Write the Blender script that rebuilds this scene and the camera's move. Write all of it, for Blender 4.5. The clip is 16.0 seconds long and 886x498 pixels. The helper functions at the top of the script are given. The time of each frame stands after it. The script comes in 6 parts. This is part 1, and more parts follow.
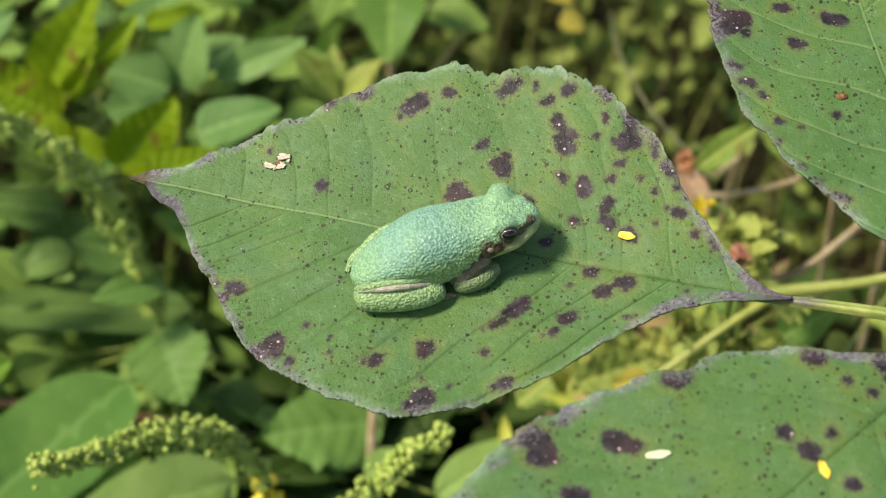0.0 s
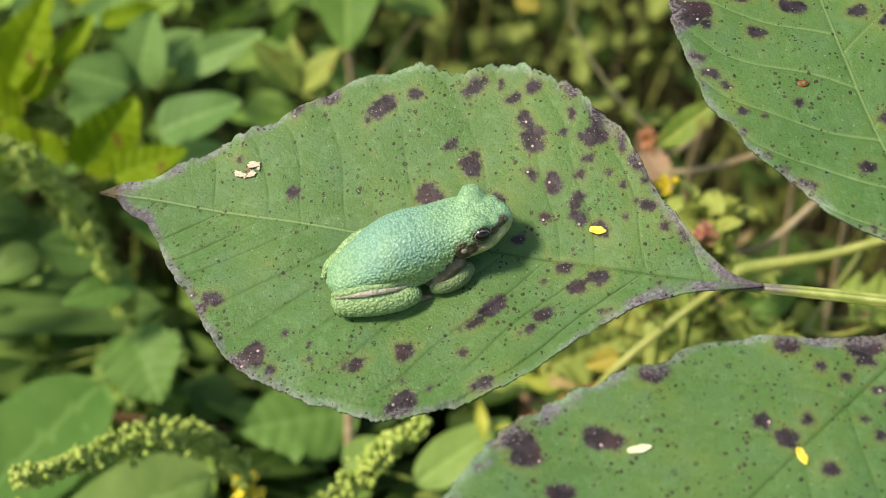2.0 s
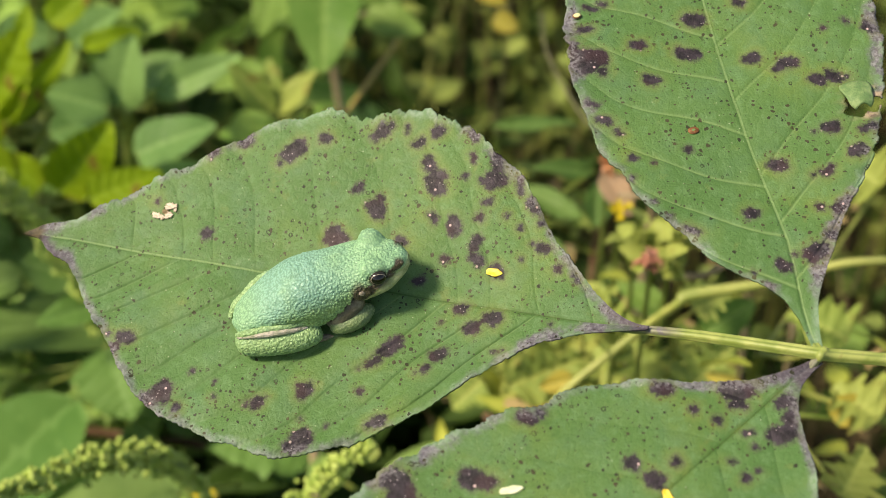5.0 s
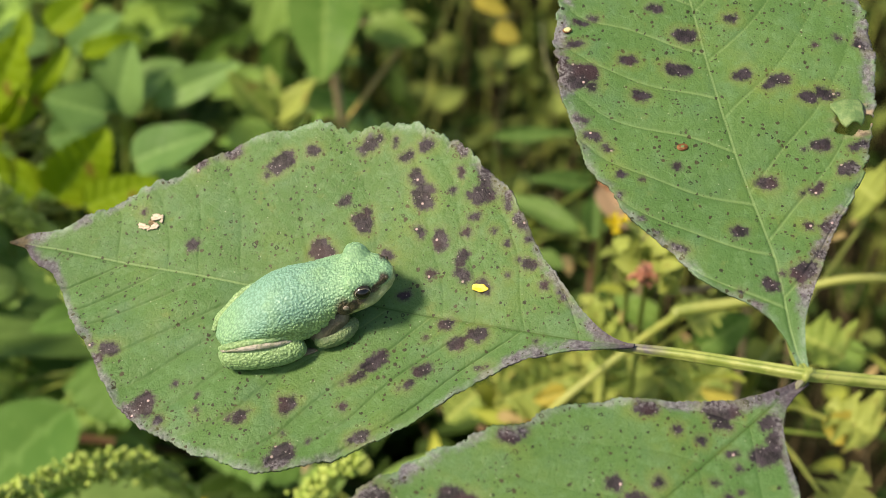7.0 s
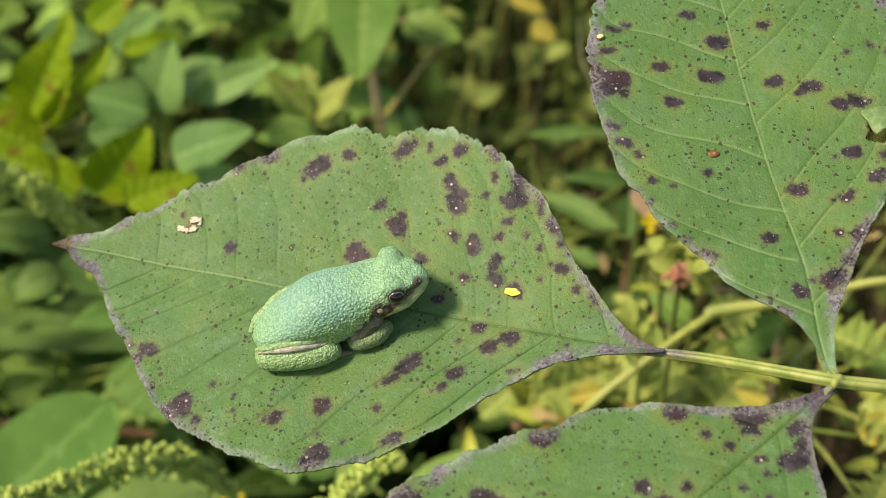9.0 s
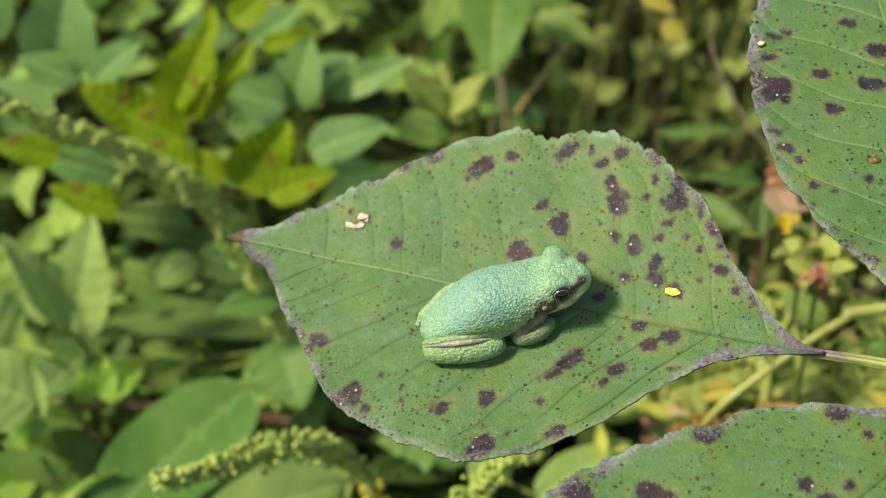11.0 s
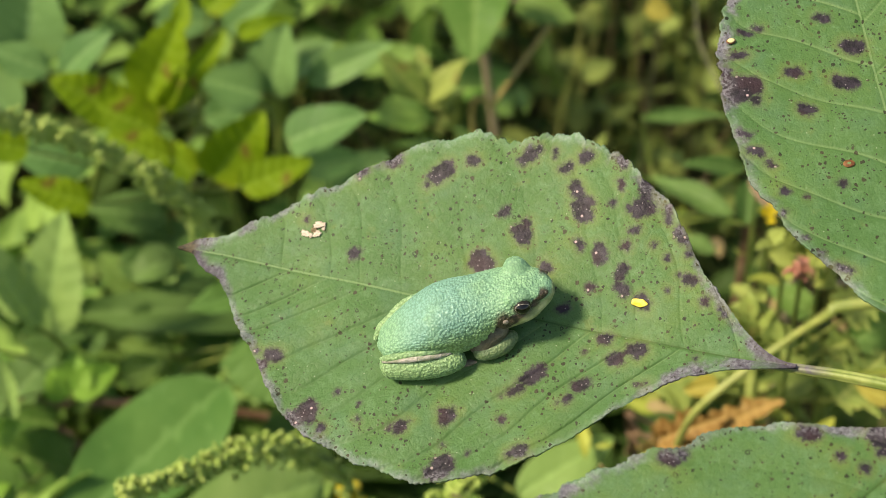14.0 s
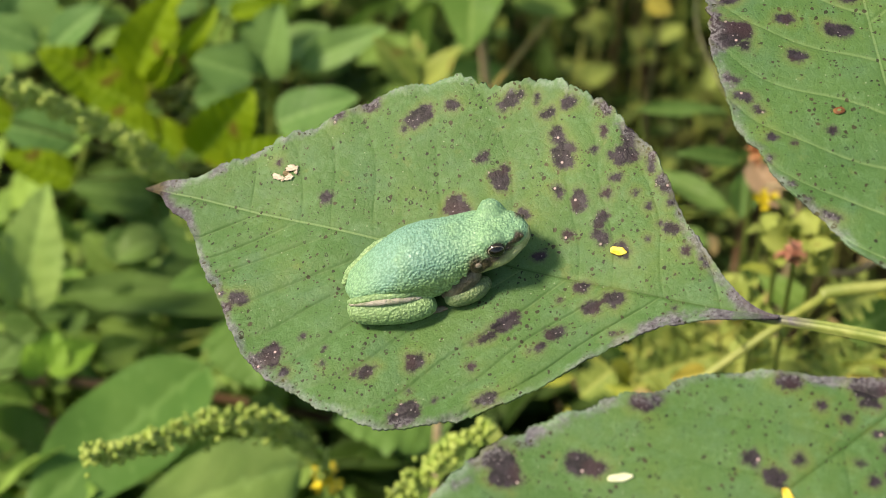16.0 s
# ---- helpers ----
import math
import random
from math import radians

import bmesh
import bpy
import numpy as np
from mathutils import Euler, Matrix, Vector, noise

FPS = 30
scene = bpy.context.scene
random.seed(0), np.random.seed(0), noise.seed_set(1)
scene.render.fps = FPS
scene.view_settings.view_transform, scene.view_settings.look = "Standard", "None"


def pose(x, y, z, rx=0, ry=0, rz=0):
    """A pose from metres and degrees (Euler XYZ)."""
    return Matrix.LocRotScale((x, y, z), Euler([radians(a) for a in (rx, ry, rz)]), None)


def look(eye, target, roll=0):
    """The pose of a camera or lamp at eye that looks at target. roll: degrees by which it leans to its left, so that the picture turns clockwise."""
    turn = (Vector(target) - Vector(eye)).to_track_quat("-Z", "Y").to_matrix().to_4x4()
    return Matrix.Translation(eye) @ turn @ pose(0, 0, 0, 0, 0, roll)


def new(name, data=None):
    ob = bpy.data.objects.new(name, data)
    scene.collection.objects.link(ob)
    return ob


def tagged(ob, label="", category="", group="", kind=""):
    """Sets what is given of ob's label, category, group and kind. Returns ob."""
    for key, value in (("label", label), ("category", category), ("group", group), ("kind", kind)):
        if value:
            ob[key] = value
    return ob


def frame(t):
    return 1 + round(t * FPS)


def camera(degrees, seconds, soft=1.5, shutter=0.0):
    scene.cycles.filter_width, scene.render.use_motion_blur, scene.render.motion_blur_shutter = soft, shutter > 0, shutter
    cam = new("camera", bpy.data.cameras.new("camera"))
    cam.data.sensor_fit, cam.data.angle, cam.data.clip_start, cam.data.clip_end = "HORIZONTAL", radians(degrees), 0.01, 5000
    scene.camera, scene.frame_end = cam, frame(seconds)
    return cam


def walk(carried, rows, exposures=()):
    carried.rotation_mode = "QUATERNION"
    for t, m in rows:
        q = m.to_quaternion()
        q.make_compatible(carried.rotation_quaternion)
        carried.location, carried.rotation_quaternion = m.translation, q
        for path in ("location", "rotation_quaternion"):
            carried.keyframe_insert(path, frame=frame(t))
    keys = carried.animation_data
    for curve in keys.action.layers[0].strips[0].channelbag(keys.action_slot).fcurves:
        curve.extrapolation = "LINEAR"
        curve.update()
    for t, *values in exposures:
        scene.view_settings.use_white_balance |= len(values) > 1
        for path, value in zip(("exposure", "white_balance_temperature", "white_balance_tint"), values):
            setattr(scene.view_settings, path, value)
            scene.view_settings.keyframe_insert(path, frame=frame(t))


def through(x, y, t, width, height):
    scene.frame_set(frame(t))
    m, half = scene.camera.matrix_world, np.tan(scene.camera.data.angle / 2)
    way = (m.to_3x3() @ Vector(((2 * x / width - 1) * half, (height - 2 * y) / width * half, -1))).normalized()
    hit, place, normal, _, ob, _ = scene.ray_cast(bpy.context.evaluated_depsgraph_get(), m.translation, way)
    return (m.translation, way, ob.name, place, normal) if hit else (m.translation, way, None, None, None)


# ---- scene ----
cam = camera(34.0, 16.0, soft=0.65)
cam.data.dof.use_dof = True
cam.data.dof.focus_distance = 0.260
cam.data.dof.aperture_fstop = 17.5

PATH = [
    (0, (-0.0154, -0.2018, 0.6555), (-0.0059, 0.0091, 0.4872), 3.25),
    (0.5, (-0.0228, -0.1958, 0.6643), (-0.0092, 0.0109, 0.4912), 3.99),
    (1, (-0.0249, -0.1955, 0.6698), (-0.0099, 0.0090, 0.4941), 4.36),
    (1.5, (-0.0189, -0.2002, 0.6632), (-0.0044, 0.0058, 0.4892), 2.87),
    (2, (-0.0177, -0.2000, 0.6613), (-0.0010, 0.0071, 0.4888), 1.96),
    (2.5, (-0.0164, -0.1983, 0.6676), (-0.0003, 0.0084, 0.4947), 1.73),
    (3, (-0.0104, -0.1999, 0.6690), (0.0042, 0.0074, 0.4966), 1.59),
    (3.5, (0.0008, -0.2021, 0.6706), (0.0123, 0.0054, 0.4982), 1.06),
    (4, (0.0082, -0.2053, 0.6691), (0.0174, 0.0030, 0.4976), 0.64),
    (4.5, (0.0080, -0.2039, 0.6670), (0.0170, 0.0046, 0.4957), 0.97),
    (5, (0.0074, -0.2031, 0.6738), (0.0162, 0.0040, 0.5008), 0.66),
    (5.2, (0.0071, -0.2047, 0.6716), (0.0171, 0.0048, 0.5016), 0.78),
    (7.3, (0.0142, -0.2006, 0.6751), (0.0207, 0.0063, 0.5018), 0.89),
    (7.5, (0.0157, -0.2009, 0.6800), (0.0200, 0.0053, 0.5059), 0.28),
    (8, (0.0140, -0.2041, 0.6742), (0.0168, 0.0038, 0.5020), 0.11),
    (8.5, (0.0142, -0.2019, 0.6792), (0.0150, 0.0049, 0.5056), -0.01),
    (9, (0.0125, -0.2020, 0.6782), (0.0125, 0.0048, 0.5046), -0.00),
    (9.5, (0.0067, -0.2045, 0.6714), (0.0030, 0.0040, 0.5000), -1.25),
    (10, (0.0042, -0.2087, 0.6810), (-0.0107, -0.0024, 0.5075), -2.99),
    (10.2, (0.0011, -0.2112, 0.6839), (-0.0151, -0.0050, 0.5102), -2.43),
    (12.3, (-0.0013, -0.2037, 0.6862), (-0.0233, -0.0004, 0.5099), -3.29),
    (12.5, (-0.0031, -0.2041, 0.6824), (-0.0253, -0.0005, 0.5066), -3.62),
    (13, (-0.0061, -0.2011, 0.6834), (-0.0257, 0.0020, 0.5065), -2.66),
    (13.5, (-0.0044, -0.1999, 0.6784), (-0.0187, 0.0039, 0.5018), -1.08),
    (14, (0.0077, -0.1945, 0.6838), (-0.0108, 0.0068, 0.5048), -3.13),
    (14.5, (0.0132, -0.1972, 0.6813), (-0.0069, 0.0050, 0.5035), -2.50),
    (15, (0.0166, -0.2001, 0.6688), (-0.0038, 0.0050, 0.4944), -1.72),
    (15.5, (0.0186, -0.2000, 0.6630), (-0.0027, 0.0065, 0.4904), -1.97),
    (16, (0.0130, -0.1976, 0.6651), (-0.0065, 0.0077, 0.4909), -1.53),
]

walk(cam, [(t, look(eye, target, roll)) for t, eye, target, roll in PATH], [(0, 0.92, 7900, 9), (3, 0.94, 8200, 10), (5, 0.96, 8550, 11), (9, 0.95, 8600, 11), (10.2, 0.94, 8200, 10), (12.5, 0.93, 8100, 9.5), (16, 0.95, 8450, 10)])

# ---- light ----
SUN_FROM = Vector((-0.615, -0.195, 0.764)).normalized()
world = bpy.data.worlds.new("sky")
scene.world = world
world.use_nodes = True
wt = world.node_tree
sky = wt.nodes.new("ShaderNodeTexSky")
sky.sky_type, sky.sun_disc = "NISHITA", False
sky.sun_elevation = math.asin(SUN_FROM.z)
sky.sun_rotation = math.atan2(SUN_FROM.x, SUN_FROM.y)
wt.links.new(sky.outputs[0], wt.nodes["Background"].inputs[0])
wt.nodes["Background"].inputs[1].default_value = 0.112
sun = new("sun", bpy.data.lights.new("sun", "SUN"))
sun.data.energy, sun.data.angle, sun.data.color = 3.0, radians(10), (1.0, 0.96, 0.88)
sun.matrix_world = look(SUN_FROM * 3, (0, 0, 0))


# ---- material helpers ----
class Nodes:
    """Short hand for node trees."""

    def __init__(self, name, rough=0.5, spec=0.4):
        self.mat = bpy.data.materials.new(name)
        self.mat.use_nodes = True
        self.t = self.mat.node_tree
        self.bsdf = self.t.nodes["Principled BSDF"]
        self.bsdf.inputs["Roughness"].default_value = rough
        self.bsdf.inputs["Specular IOR Level"].default_value = spec
        self.co = self.t.nodes.new("ShaderNodeTexCoord")

    def put(self, socket, value):
        if isinstance(value, bpy.types.NodeSocket):
            self.t.links.new(value, socket)
        else:
            socket.default_value = value

    def noise(self, scale, detail=3.0, rough=0.55, vec=None, colour=False):
        n = self.t.nodes.new("ShaderNodeTexNoise")
        n.inputs["Scale"].default_value, n.inputs["Detail"].default_value = scale, detail
        n.inputs["Roughness"].default_value = rough
        self.put(n.inputs["Vector"], vec or self.co.outputs["Object"])
        return n.outputs[1 if colour else 0]

    def cells(self, scale, vec=None, feature="F1", randomness=1.0, dims="3D"):
        n = self.t.nodes.new("ShaderNodeTexVoronoi")
        n.feature, n.voronoi_dimensions = feature, dims
        n.inputs["Scale"].default_value, n.inputs["Randomness"].default_value = scale, randomness
        self.put(n.inputs["Vector"], vec or self.co.outputs["Object"])
        return n

    def math(self, op, a, b=0.0, clamp=False):
        n = self.t.nodes.new("ShaderNodeMath")
        n.operation, n.use_clamp = op, clamp
        self.put(n.inputs[0], a)
        self.put(n.inputs[1], b)
        return n.outputs[0]

    def step(self, value, lo, hi, a=0.0, b=1.0):
        n = self.t.nodes.new("ShaderNodeMapRange")
        n.interpolation_type = "SMOOTHSTEP"
        self.put(n.inputs["Value"], value)
        for k, x in (("From Min", lo), ("From Max", hi), ("To Min", a), ("To Max", b)):
            self.put(n.inputs[k], x)
        return n.outputs[0]

    def mix(self, fac, a, b, kind="MIX"):
        n = self.t.nodes.new("ShaderNodeMix")
        n.data_type, n.blend_type = "RGBA", kind
        self.put(n.inputs[0], fac)
        for s, x in ((n.inputs[6], a), (n.inputs[7], b)):
            self.put(s, x if isinstance(x, bpy.types.NodeSocket) else (*x, 1.0))
        return n.outputs[2]

    def attr(self, name):
        n = self.t.nodes.new("ShaderNodeAttribute")
        n.attribute_name = name
        return n.outputs["Fac"]

    def random(self, island=False):
        if island:
            return self.t.nodes.new("ShaderNodeNewGeometry").outputs["Random Per Island"]
        return self.t.nodes.new("ShaderNodeObjectInfo").outputs["Random"]

    def xyz(self):
        n = self.t.nodes.new("ShaderNodeSeparateXYZ")
        self.put(n.inputs[0], self.co.outputs["Object"])
        return n.outputs

    def bump(self, height, strength, distance):
        n = self.t.nodes.new("ShaderNodeBump")
        n.inputs["Strength"].default_value, n.inputs["Distance"].default_value = strength, distance
        self.put(n.inputs["Height"], height)
        self.t.links.new(n.outputs[0], self.bsdf.inputs["Normal"])

    def done(self, colour=None, rough=None, through=0.0):
        """through: share of light that a thin leaf lets through."""
        if colour is not None:
            self.put(self.bsdf.inputs["Base Color"], colour if isinstance(colour, bpy.types.NodeSocket) else (*colour, 1.0))
        if rough is not None:
            self.put(self.bsdf.inputs["Roughness"], rough)
        if through:
            tr, mx = self.t.nodes.new("ShaderNodeBsdfTranslucent"), self.t.nodes.new("ShaderNodeMixShader")
            self.put(tr.inputs[0], colour)
            mx.inputs[0].default_value = through
            self.t.links.new(self.bsdf.outputs[0], mx.inputs[1])
            self.t.links.new(tr.outputs[0], mx.inputs[2])
            self.t.links.new(mx.outputs[0], self.t.nodes["Material Output"].inputs[0])
        return self.mat


# ---- materials ----
def spotted_leaf_material():
    n = Nodes("spotted_leaf", 0.6, 0.28)
    big, mid, fine = n.noise(28, 3), n.noise(110, 4), n.noise(900, 3)
    warp = n.math("MULTIPLY", n.math("SUBTRACT", n.noise(1500, 5, 0.7), 0.5), 2.6)
    warp2 = n.math("MULTIPLY", n.math("SUBTRACT", n.noise(420, 4, 0.6), 0.5), 2.6)
    green = n.mix(n.step(big, 0.35, 0.7), (0.064, 0.148, 0.041), (0.088, 0.174, 0.047))
    green = n.mix(n.step(mid, 0.45, 0.72, 0.0, 0.65), green, (0.078, 0.166, 0.080))
    green = n.mix(n.step(n.noise(60, 3), 0.52, 0.70, 0.0, 0.25), green, (0.155, 0.220, 0.048))
    green = n.mix(n.step(n.noise(420, 5, 0.65), 0.48, 0.66, 0.0, 0.5), green, (0.115, 0.225, 0.090))
    green = n.mix(n.step(n.noise(700, 4, 0.7), 0.5, 0.72, 0.0, 0.5), green, (0.052, 0.122, 0.030))
    green = n.mix(n.step(n.noise(2300, 4, 0.75), 0.44, 0.66, 0.0, 0.45), green, (0.058, 0.135, 0.034))
    green = n.mix(n.step(n.noise(150, 4, 0.7), 0.60, 0.74, 0.0, 0.25), green, (0.22, 0.21, 0.06))
    # veins: the side veins faintly pale, the midrib pale or sunk and dark with groove shade painted in
    vein, rib, tone = n.attr("vein"), n.attr("rib"), n.attr("tone")
    green = n.mix(n.step(vein, 0.08, 0.42, 0.6, 0.0), green, (0.165, 0.265, 0.10))
    # crease shade painted as a thin dark band beside each side vein
    green = n.mix(n.math("MULTIPLY", n.step(vein, 0.2, 0.36), n.step(vein, 0.36, 0.75, 0.1, 0.0)), green, (0.050, 0.120, 0.026))
    green = n.mix(n.step(rib, 0.16, 0.42, 0.85, 0.0), green, n.mix(tone, (0.035, 0.085, 0.014), (0.165, 0.265, 0.105)))
    # weaker dark band along the midrib, more of the painted groove shade
    green = n.mix(n.math("MULTIPLY", n.step(rib, 0.3, 0.5), n.step(rib, 0.5, 0.9, 0.35, 0.0)), green, (0.045, 0.11, 0.022))
    # pale bluish bloom and violet-grey stain along the margin
    margin = n.attr("margin")
    rim = n.math("ADD", margin, n.math("ADD", n.math("MULTIPLY", warp2, 1.1), n.math("MULTIPLY", warp, 0.5)))
    green = n.mix(n.math("MULTIPLY", n.step(rim, 0.1, 2.2, 0.8, 0.0), n.step(n.noise(120, 4, 0.6), 0.42, 0.6, 0.15, 1.0)), green, n.mix(n.step(n.noise(800, 4, 0.7), 0.4, 0.62), (0.14, 0.25, 0.13), (0.25, 0.34, 0.26)))
    grey = n.mix(n.step(n.noise(1200, 5, 0.75), 0.40, 0.64), (0.095, 0.080, 0.105), (0.215, 0.215, 0.24))
    patchy = n.step(n.noise(170, 5, 0.6), 0.40, 0.54, 0.1, 1.0)
    deep = n.math("ADD", n.math("MULTIPLY", n.attr("violet"), 2.7), 0.4)
    green = n.mix(n.math("MULTIPLY", n.step(n.math("SUBTRACT", rim, deep), -1.6, 0.4, 0.95, 0.0), n.math("MULTIPLY", n.attr("violet"), patchy)), green, grey)
    base = n.attr("stalk")
    green = n.mix(n.math("MULTIPLY", base, n.step(n.math("ADD", margin, warp2), 0.6, 3.0, 1.0, 0.08)), green, n.mix(n.step(n.noise(1200, 5, 0.75), 0.42, 0.68), (0.060, 0.048, 0.064), (0.125, 0.115, 0.135)))
    # small dark flecks of many sizes, single and in swarms; the larger ones are rings round a green middle
    shift = n.t.nodes.new("ShaderNodeVectorMath")
    shift.operation = "MULTIPLY_ADD"
    n.put(shift.inputs[0], n.noise(1100, 2, colour=True))
    shift.inputs[1].default_value = (0.0009, 0.0009, 0.0)
    n.put(shift.inputs[2], n.co.outputs["Object"])
    seen = n.step(n.noise(85, 3, 0.6), 0.40, 0.64, 0.06, 0.95)
    for scale, share, least, most in ((430, 0.32, 0.09, 0.19), (950, 0.36, 0.12, 0.36), (300, 0.30, 0.06, 0.14), (1900, 0.14, 0.10, 0.30)):
        c = n.cells(scale, shift.outputs[0], dims="2D")
        r, g, b = n.t_rgb(c)
        size = n.math("ADD", n.math("MULTIPLY", n.math("MULTIPLY", g, g), most - least), least)
        d = n.math("ADD", c.outputs["Distance"], n.math("MULTIPLY", n.math("SUBTRACT", fine, 0.5), 0.10))
        hit = n.math("MULTIPLY", n.math("LESS_THAN", r, n.math("MULTIPLY", seen, share)), n.step(n.math("SUBTRACT", d, size), -0.03, 0.03, 0.95, 0.0))
        if scale < 500:
            hollow = n.math("MULTIPLY", n.step(n.math("SUBTRACT", d, n.math("MULTIPLY", size, 0.5)), -0.03, 0.03), 1.0)
            hit = n.math("MULTIPLY", hit, n.math("MAXIMUM", hollow, n.math("GREATER_THAN", b, 0.72)))
        green = n.mix(hit, green, n.mix(b, (0.016, 0.020, 0.009), (0.050, 0.044, 0.020)))
    dust = n.cells(1500, dims="2D")
    r, g, b = n.t_rgb(dust)
    green = n.mix(n.math("MULTIPLY", n.math("LESS_THAN", r, 0.008), n.step(dust.outputs["Distance"], 0.1, 0.25, 0.5, 0.0)), green, (0.40, 0.46, 0.30))
    # purple-brown blotches with ragged edges, a yellowish halo and a few pale pits
    blot = n.math("ADD", n.attr("blotch"), n.math("ADD", n.math("MULTIPLY", warp, 0.8), n.math("MULTIPLY", warp2, 0.45)))
    halo = n.step(n.noise(55, 2), 0.40, 0.58)
    green = n.mix(n.math("MULTIPLY", halo, n.step(blot, -0.1, 2.4, 0.26, 0.0)), green, (0.21, 0.215, 0.045))
    green = n.mix(n.step(blot, 0.0, 0.8, 0.45, 0.0), green, (0.075, 0.075, 0.055))
    dark = n.mix(n.step(n.noise(520, 4, 0.65), 0.38, 0.66), (0.012, 0.008, 0.013), (0.040, 0.029, 0.041))
    dark = n.mix(n.step(n.noise(140, 2), 0.50, 0.68, 0, 0.4), dark, (0.058, 0.022, 0.028))
    dark = n.mix(n.math("MULTIPLY", n.step(n.math("ADD", margin, warp2), 0.8, 3.0, 0.7, 0.0), n.step(n.noise(1400, 4, 0.7), 0.42, 0.6)), dark, (0.20, 0.19, 0.21))
    c3 = n.cells(460, dims="2D")
    pit = n.math("MULTIPLY", n.step(c3.outputs["Distance"], 0.06, 0.15, 1.0, 0.0), n.math("LESS_THAN", n.t_sep(c3), 0.15))
    dark = n.mix(pit, dark, (0.50, 0.36, 0.36))
    c4 = n.cells(1300, dims="2D")
    pit = n.math("MULTIPLY", n.step(c4.outputs["Distance"], 0.1, 0.2, 0.7, 0.0), n.math("LESS_THAN", n.t_sep(c4), 0.16))
    dark = n.mix(pit, dark, (0.33, 0.28, 0.30))
    colour = n.mix(n.step(blot, -0.45, 0.28, 0.97, 0.0), green, dark)
    # the withered tip
    colour = n.mix(n.attr("withered"), colour, n.mix(n.step(n.noise(900, 4), 0.4, 0.6), (0.028, 0.022, 0.012), (0.09, 0.070, 0.036)))
    colour = n.mix(n.attr("torn"), colour, n.mix(n.step(n.noise(700, 4), 0.4, 0.6), (0.15, 0.11, 0.085), (0.36, 0.28, 0.20)))
    net = n.cells(700, feature="DISTANCE_TO_EDGE", dims="2D")
    height = n.math("ADD", n.math("MULTIPLY", n.step(net.outputs["Distance"], 0.0, 0.2), 0.2), n.math("ADD", n.math("MULTIPLY", fine, 0.8), n.math("MULTIPLY", mid, 1.5)))
    n.bump(n.math("ADD", height, n.math("MULTIPLY", n.noise(2600, 4, 0.7), 0.9)), 0.4, 0.00035)
    return n.done(colour, n.step(fine, 0.3, 0.7, 0.44, 0.62), 0.12)


def t_rgb(self, cells):
    s = self.t.nodes.new("ShaderNodeSeparateColor")
    self.t.links.new(cells.outputs["Color"], s.inputs[0])
    return s.outputs[0], s.outputs[1], s.outputs[2]


def t_sep(self, cells):
    s = self.t.nodes.new("ShaderNodeSeparateColor")
    self.t.links.new(cells.outputs["Color"], s.inputs[0])
    return s.outputs[0]


Nodes.t_sep, Nodes.t_rgb = t_sep, t_rgb


def frog_skin(name="granular_frog_skin", yellow=0.0, brown=0.0):
    """Grainy skin: blue-green on the back, yellower towards the belly, with olive shade painted into the gaps between
    the grains.
    """
    n = Nodes(name, 0.5, 0.55)
    x, y, z = n.xyz()
    side = n.math("ADD", n.attr("flank"), n.math("MULTIPLY", n.math("SUBTRACT", n.noise(190, 4), 0.5), 0.7))
    colour = n.mix(n.step(side, 0.1, 0.9), (0.190, 0.362, 0.190), (0.226, 0.374, 0.150))
    saddle = n.math("MULTIPLY", n.step(x, 0.001, 0.009), n.step(x, 0.015, 0.026, 1.0, 0.0))
    colour = n.mix(n.math("MULTIPLY", n.math("MULTIPLY", saddle, n.step(side, 0.0, 0.7, 1.0, 0.0)), 0.75), colour, (0.150, 0.325, 0.285))
    colour = n.mix(n.step(n.noise(160, 3), 0.5, 0.75, 0.0, 0.5), colour, (0.225, 0.39, 0.165))
    colour = n.mix(n.step(n.noise(420, 4, 0.65), 0.52, 0.7, 0.0, 0.5), colour, (0.125, 0.27, 0.18))
    if yellow:
        colour = n.mix(yellow, colour, n.mix(n.step(n.noise(500, 4), 0.4, 0.62), (0.175, 0.285, 0.090), (0.30, 0.385, 0.165)))
    if brown:
        colour = n.mix(brown, colour, n.mix(n.step(n.noise(450, 4), 0.4, 0.62), (0.075, 0.075, 0.045), (0.16, 0.19, 0.08)))
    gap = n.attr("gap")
    # highlights painted on the grain tops, occlusion shade painted into the gaps
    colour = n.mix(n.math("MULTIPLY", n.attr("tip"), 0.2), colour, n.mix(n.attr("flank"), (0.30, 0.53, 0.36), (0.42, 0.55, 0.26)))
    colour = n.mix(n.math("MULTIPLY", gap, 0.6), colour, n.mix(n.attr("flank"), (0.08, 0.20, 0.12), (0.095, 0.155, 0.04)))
    # the brownish stripe from the snout over the eardrum, the paler throat and the dull armpit
    colour = n.mix(n.attr("throat"), colour, n.mix(n.step(n.noise(500, 4), 0.42, 0.6), (0.22, 0.25, 0.10), (0.36, 0.38, 0.19)))
    colour = n.mix(n.attr("stripe"), colour, n.mix(n.step(n.noise(800, 4), 0.42, 0.6), (0.020, 0.015, 0.010), (0.075, 0.055, 0.032)))
    colour = n.mix(n.attr("armpit"), colour, n.mix(n.step(n.noise(700, 4), 0.4, 0.6), (0.05, 0.042, 0.030), (0.15, 0.13, 0.09)))
    grain = n.cells(4200)
    n.bump(n.math("ADD", n.step(grain.outputs["Distance"], 0.0, 0.7, 1.0, 0.0), n.math("MULTIPLY", n.noise(2600, 3), 0.8)), 0.5, 0.00016)
    return n.done(colour, n.step(gap, 0, 1, 0.36, 0.6))


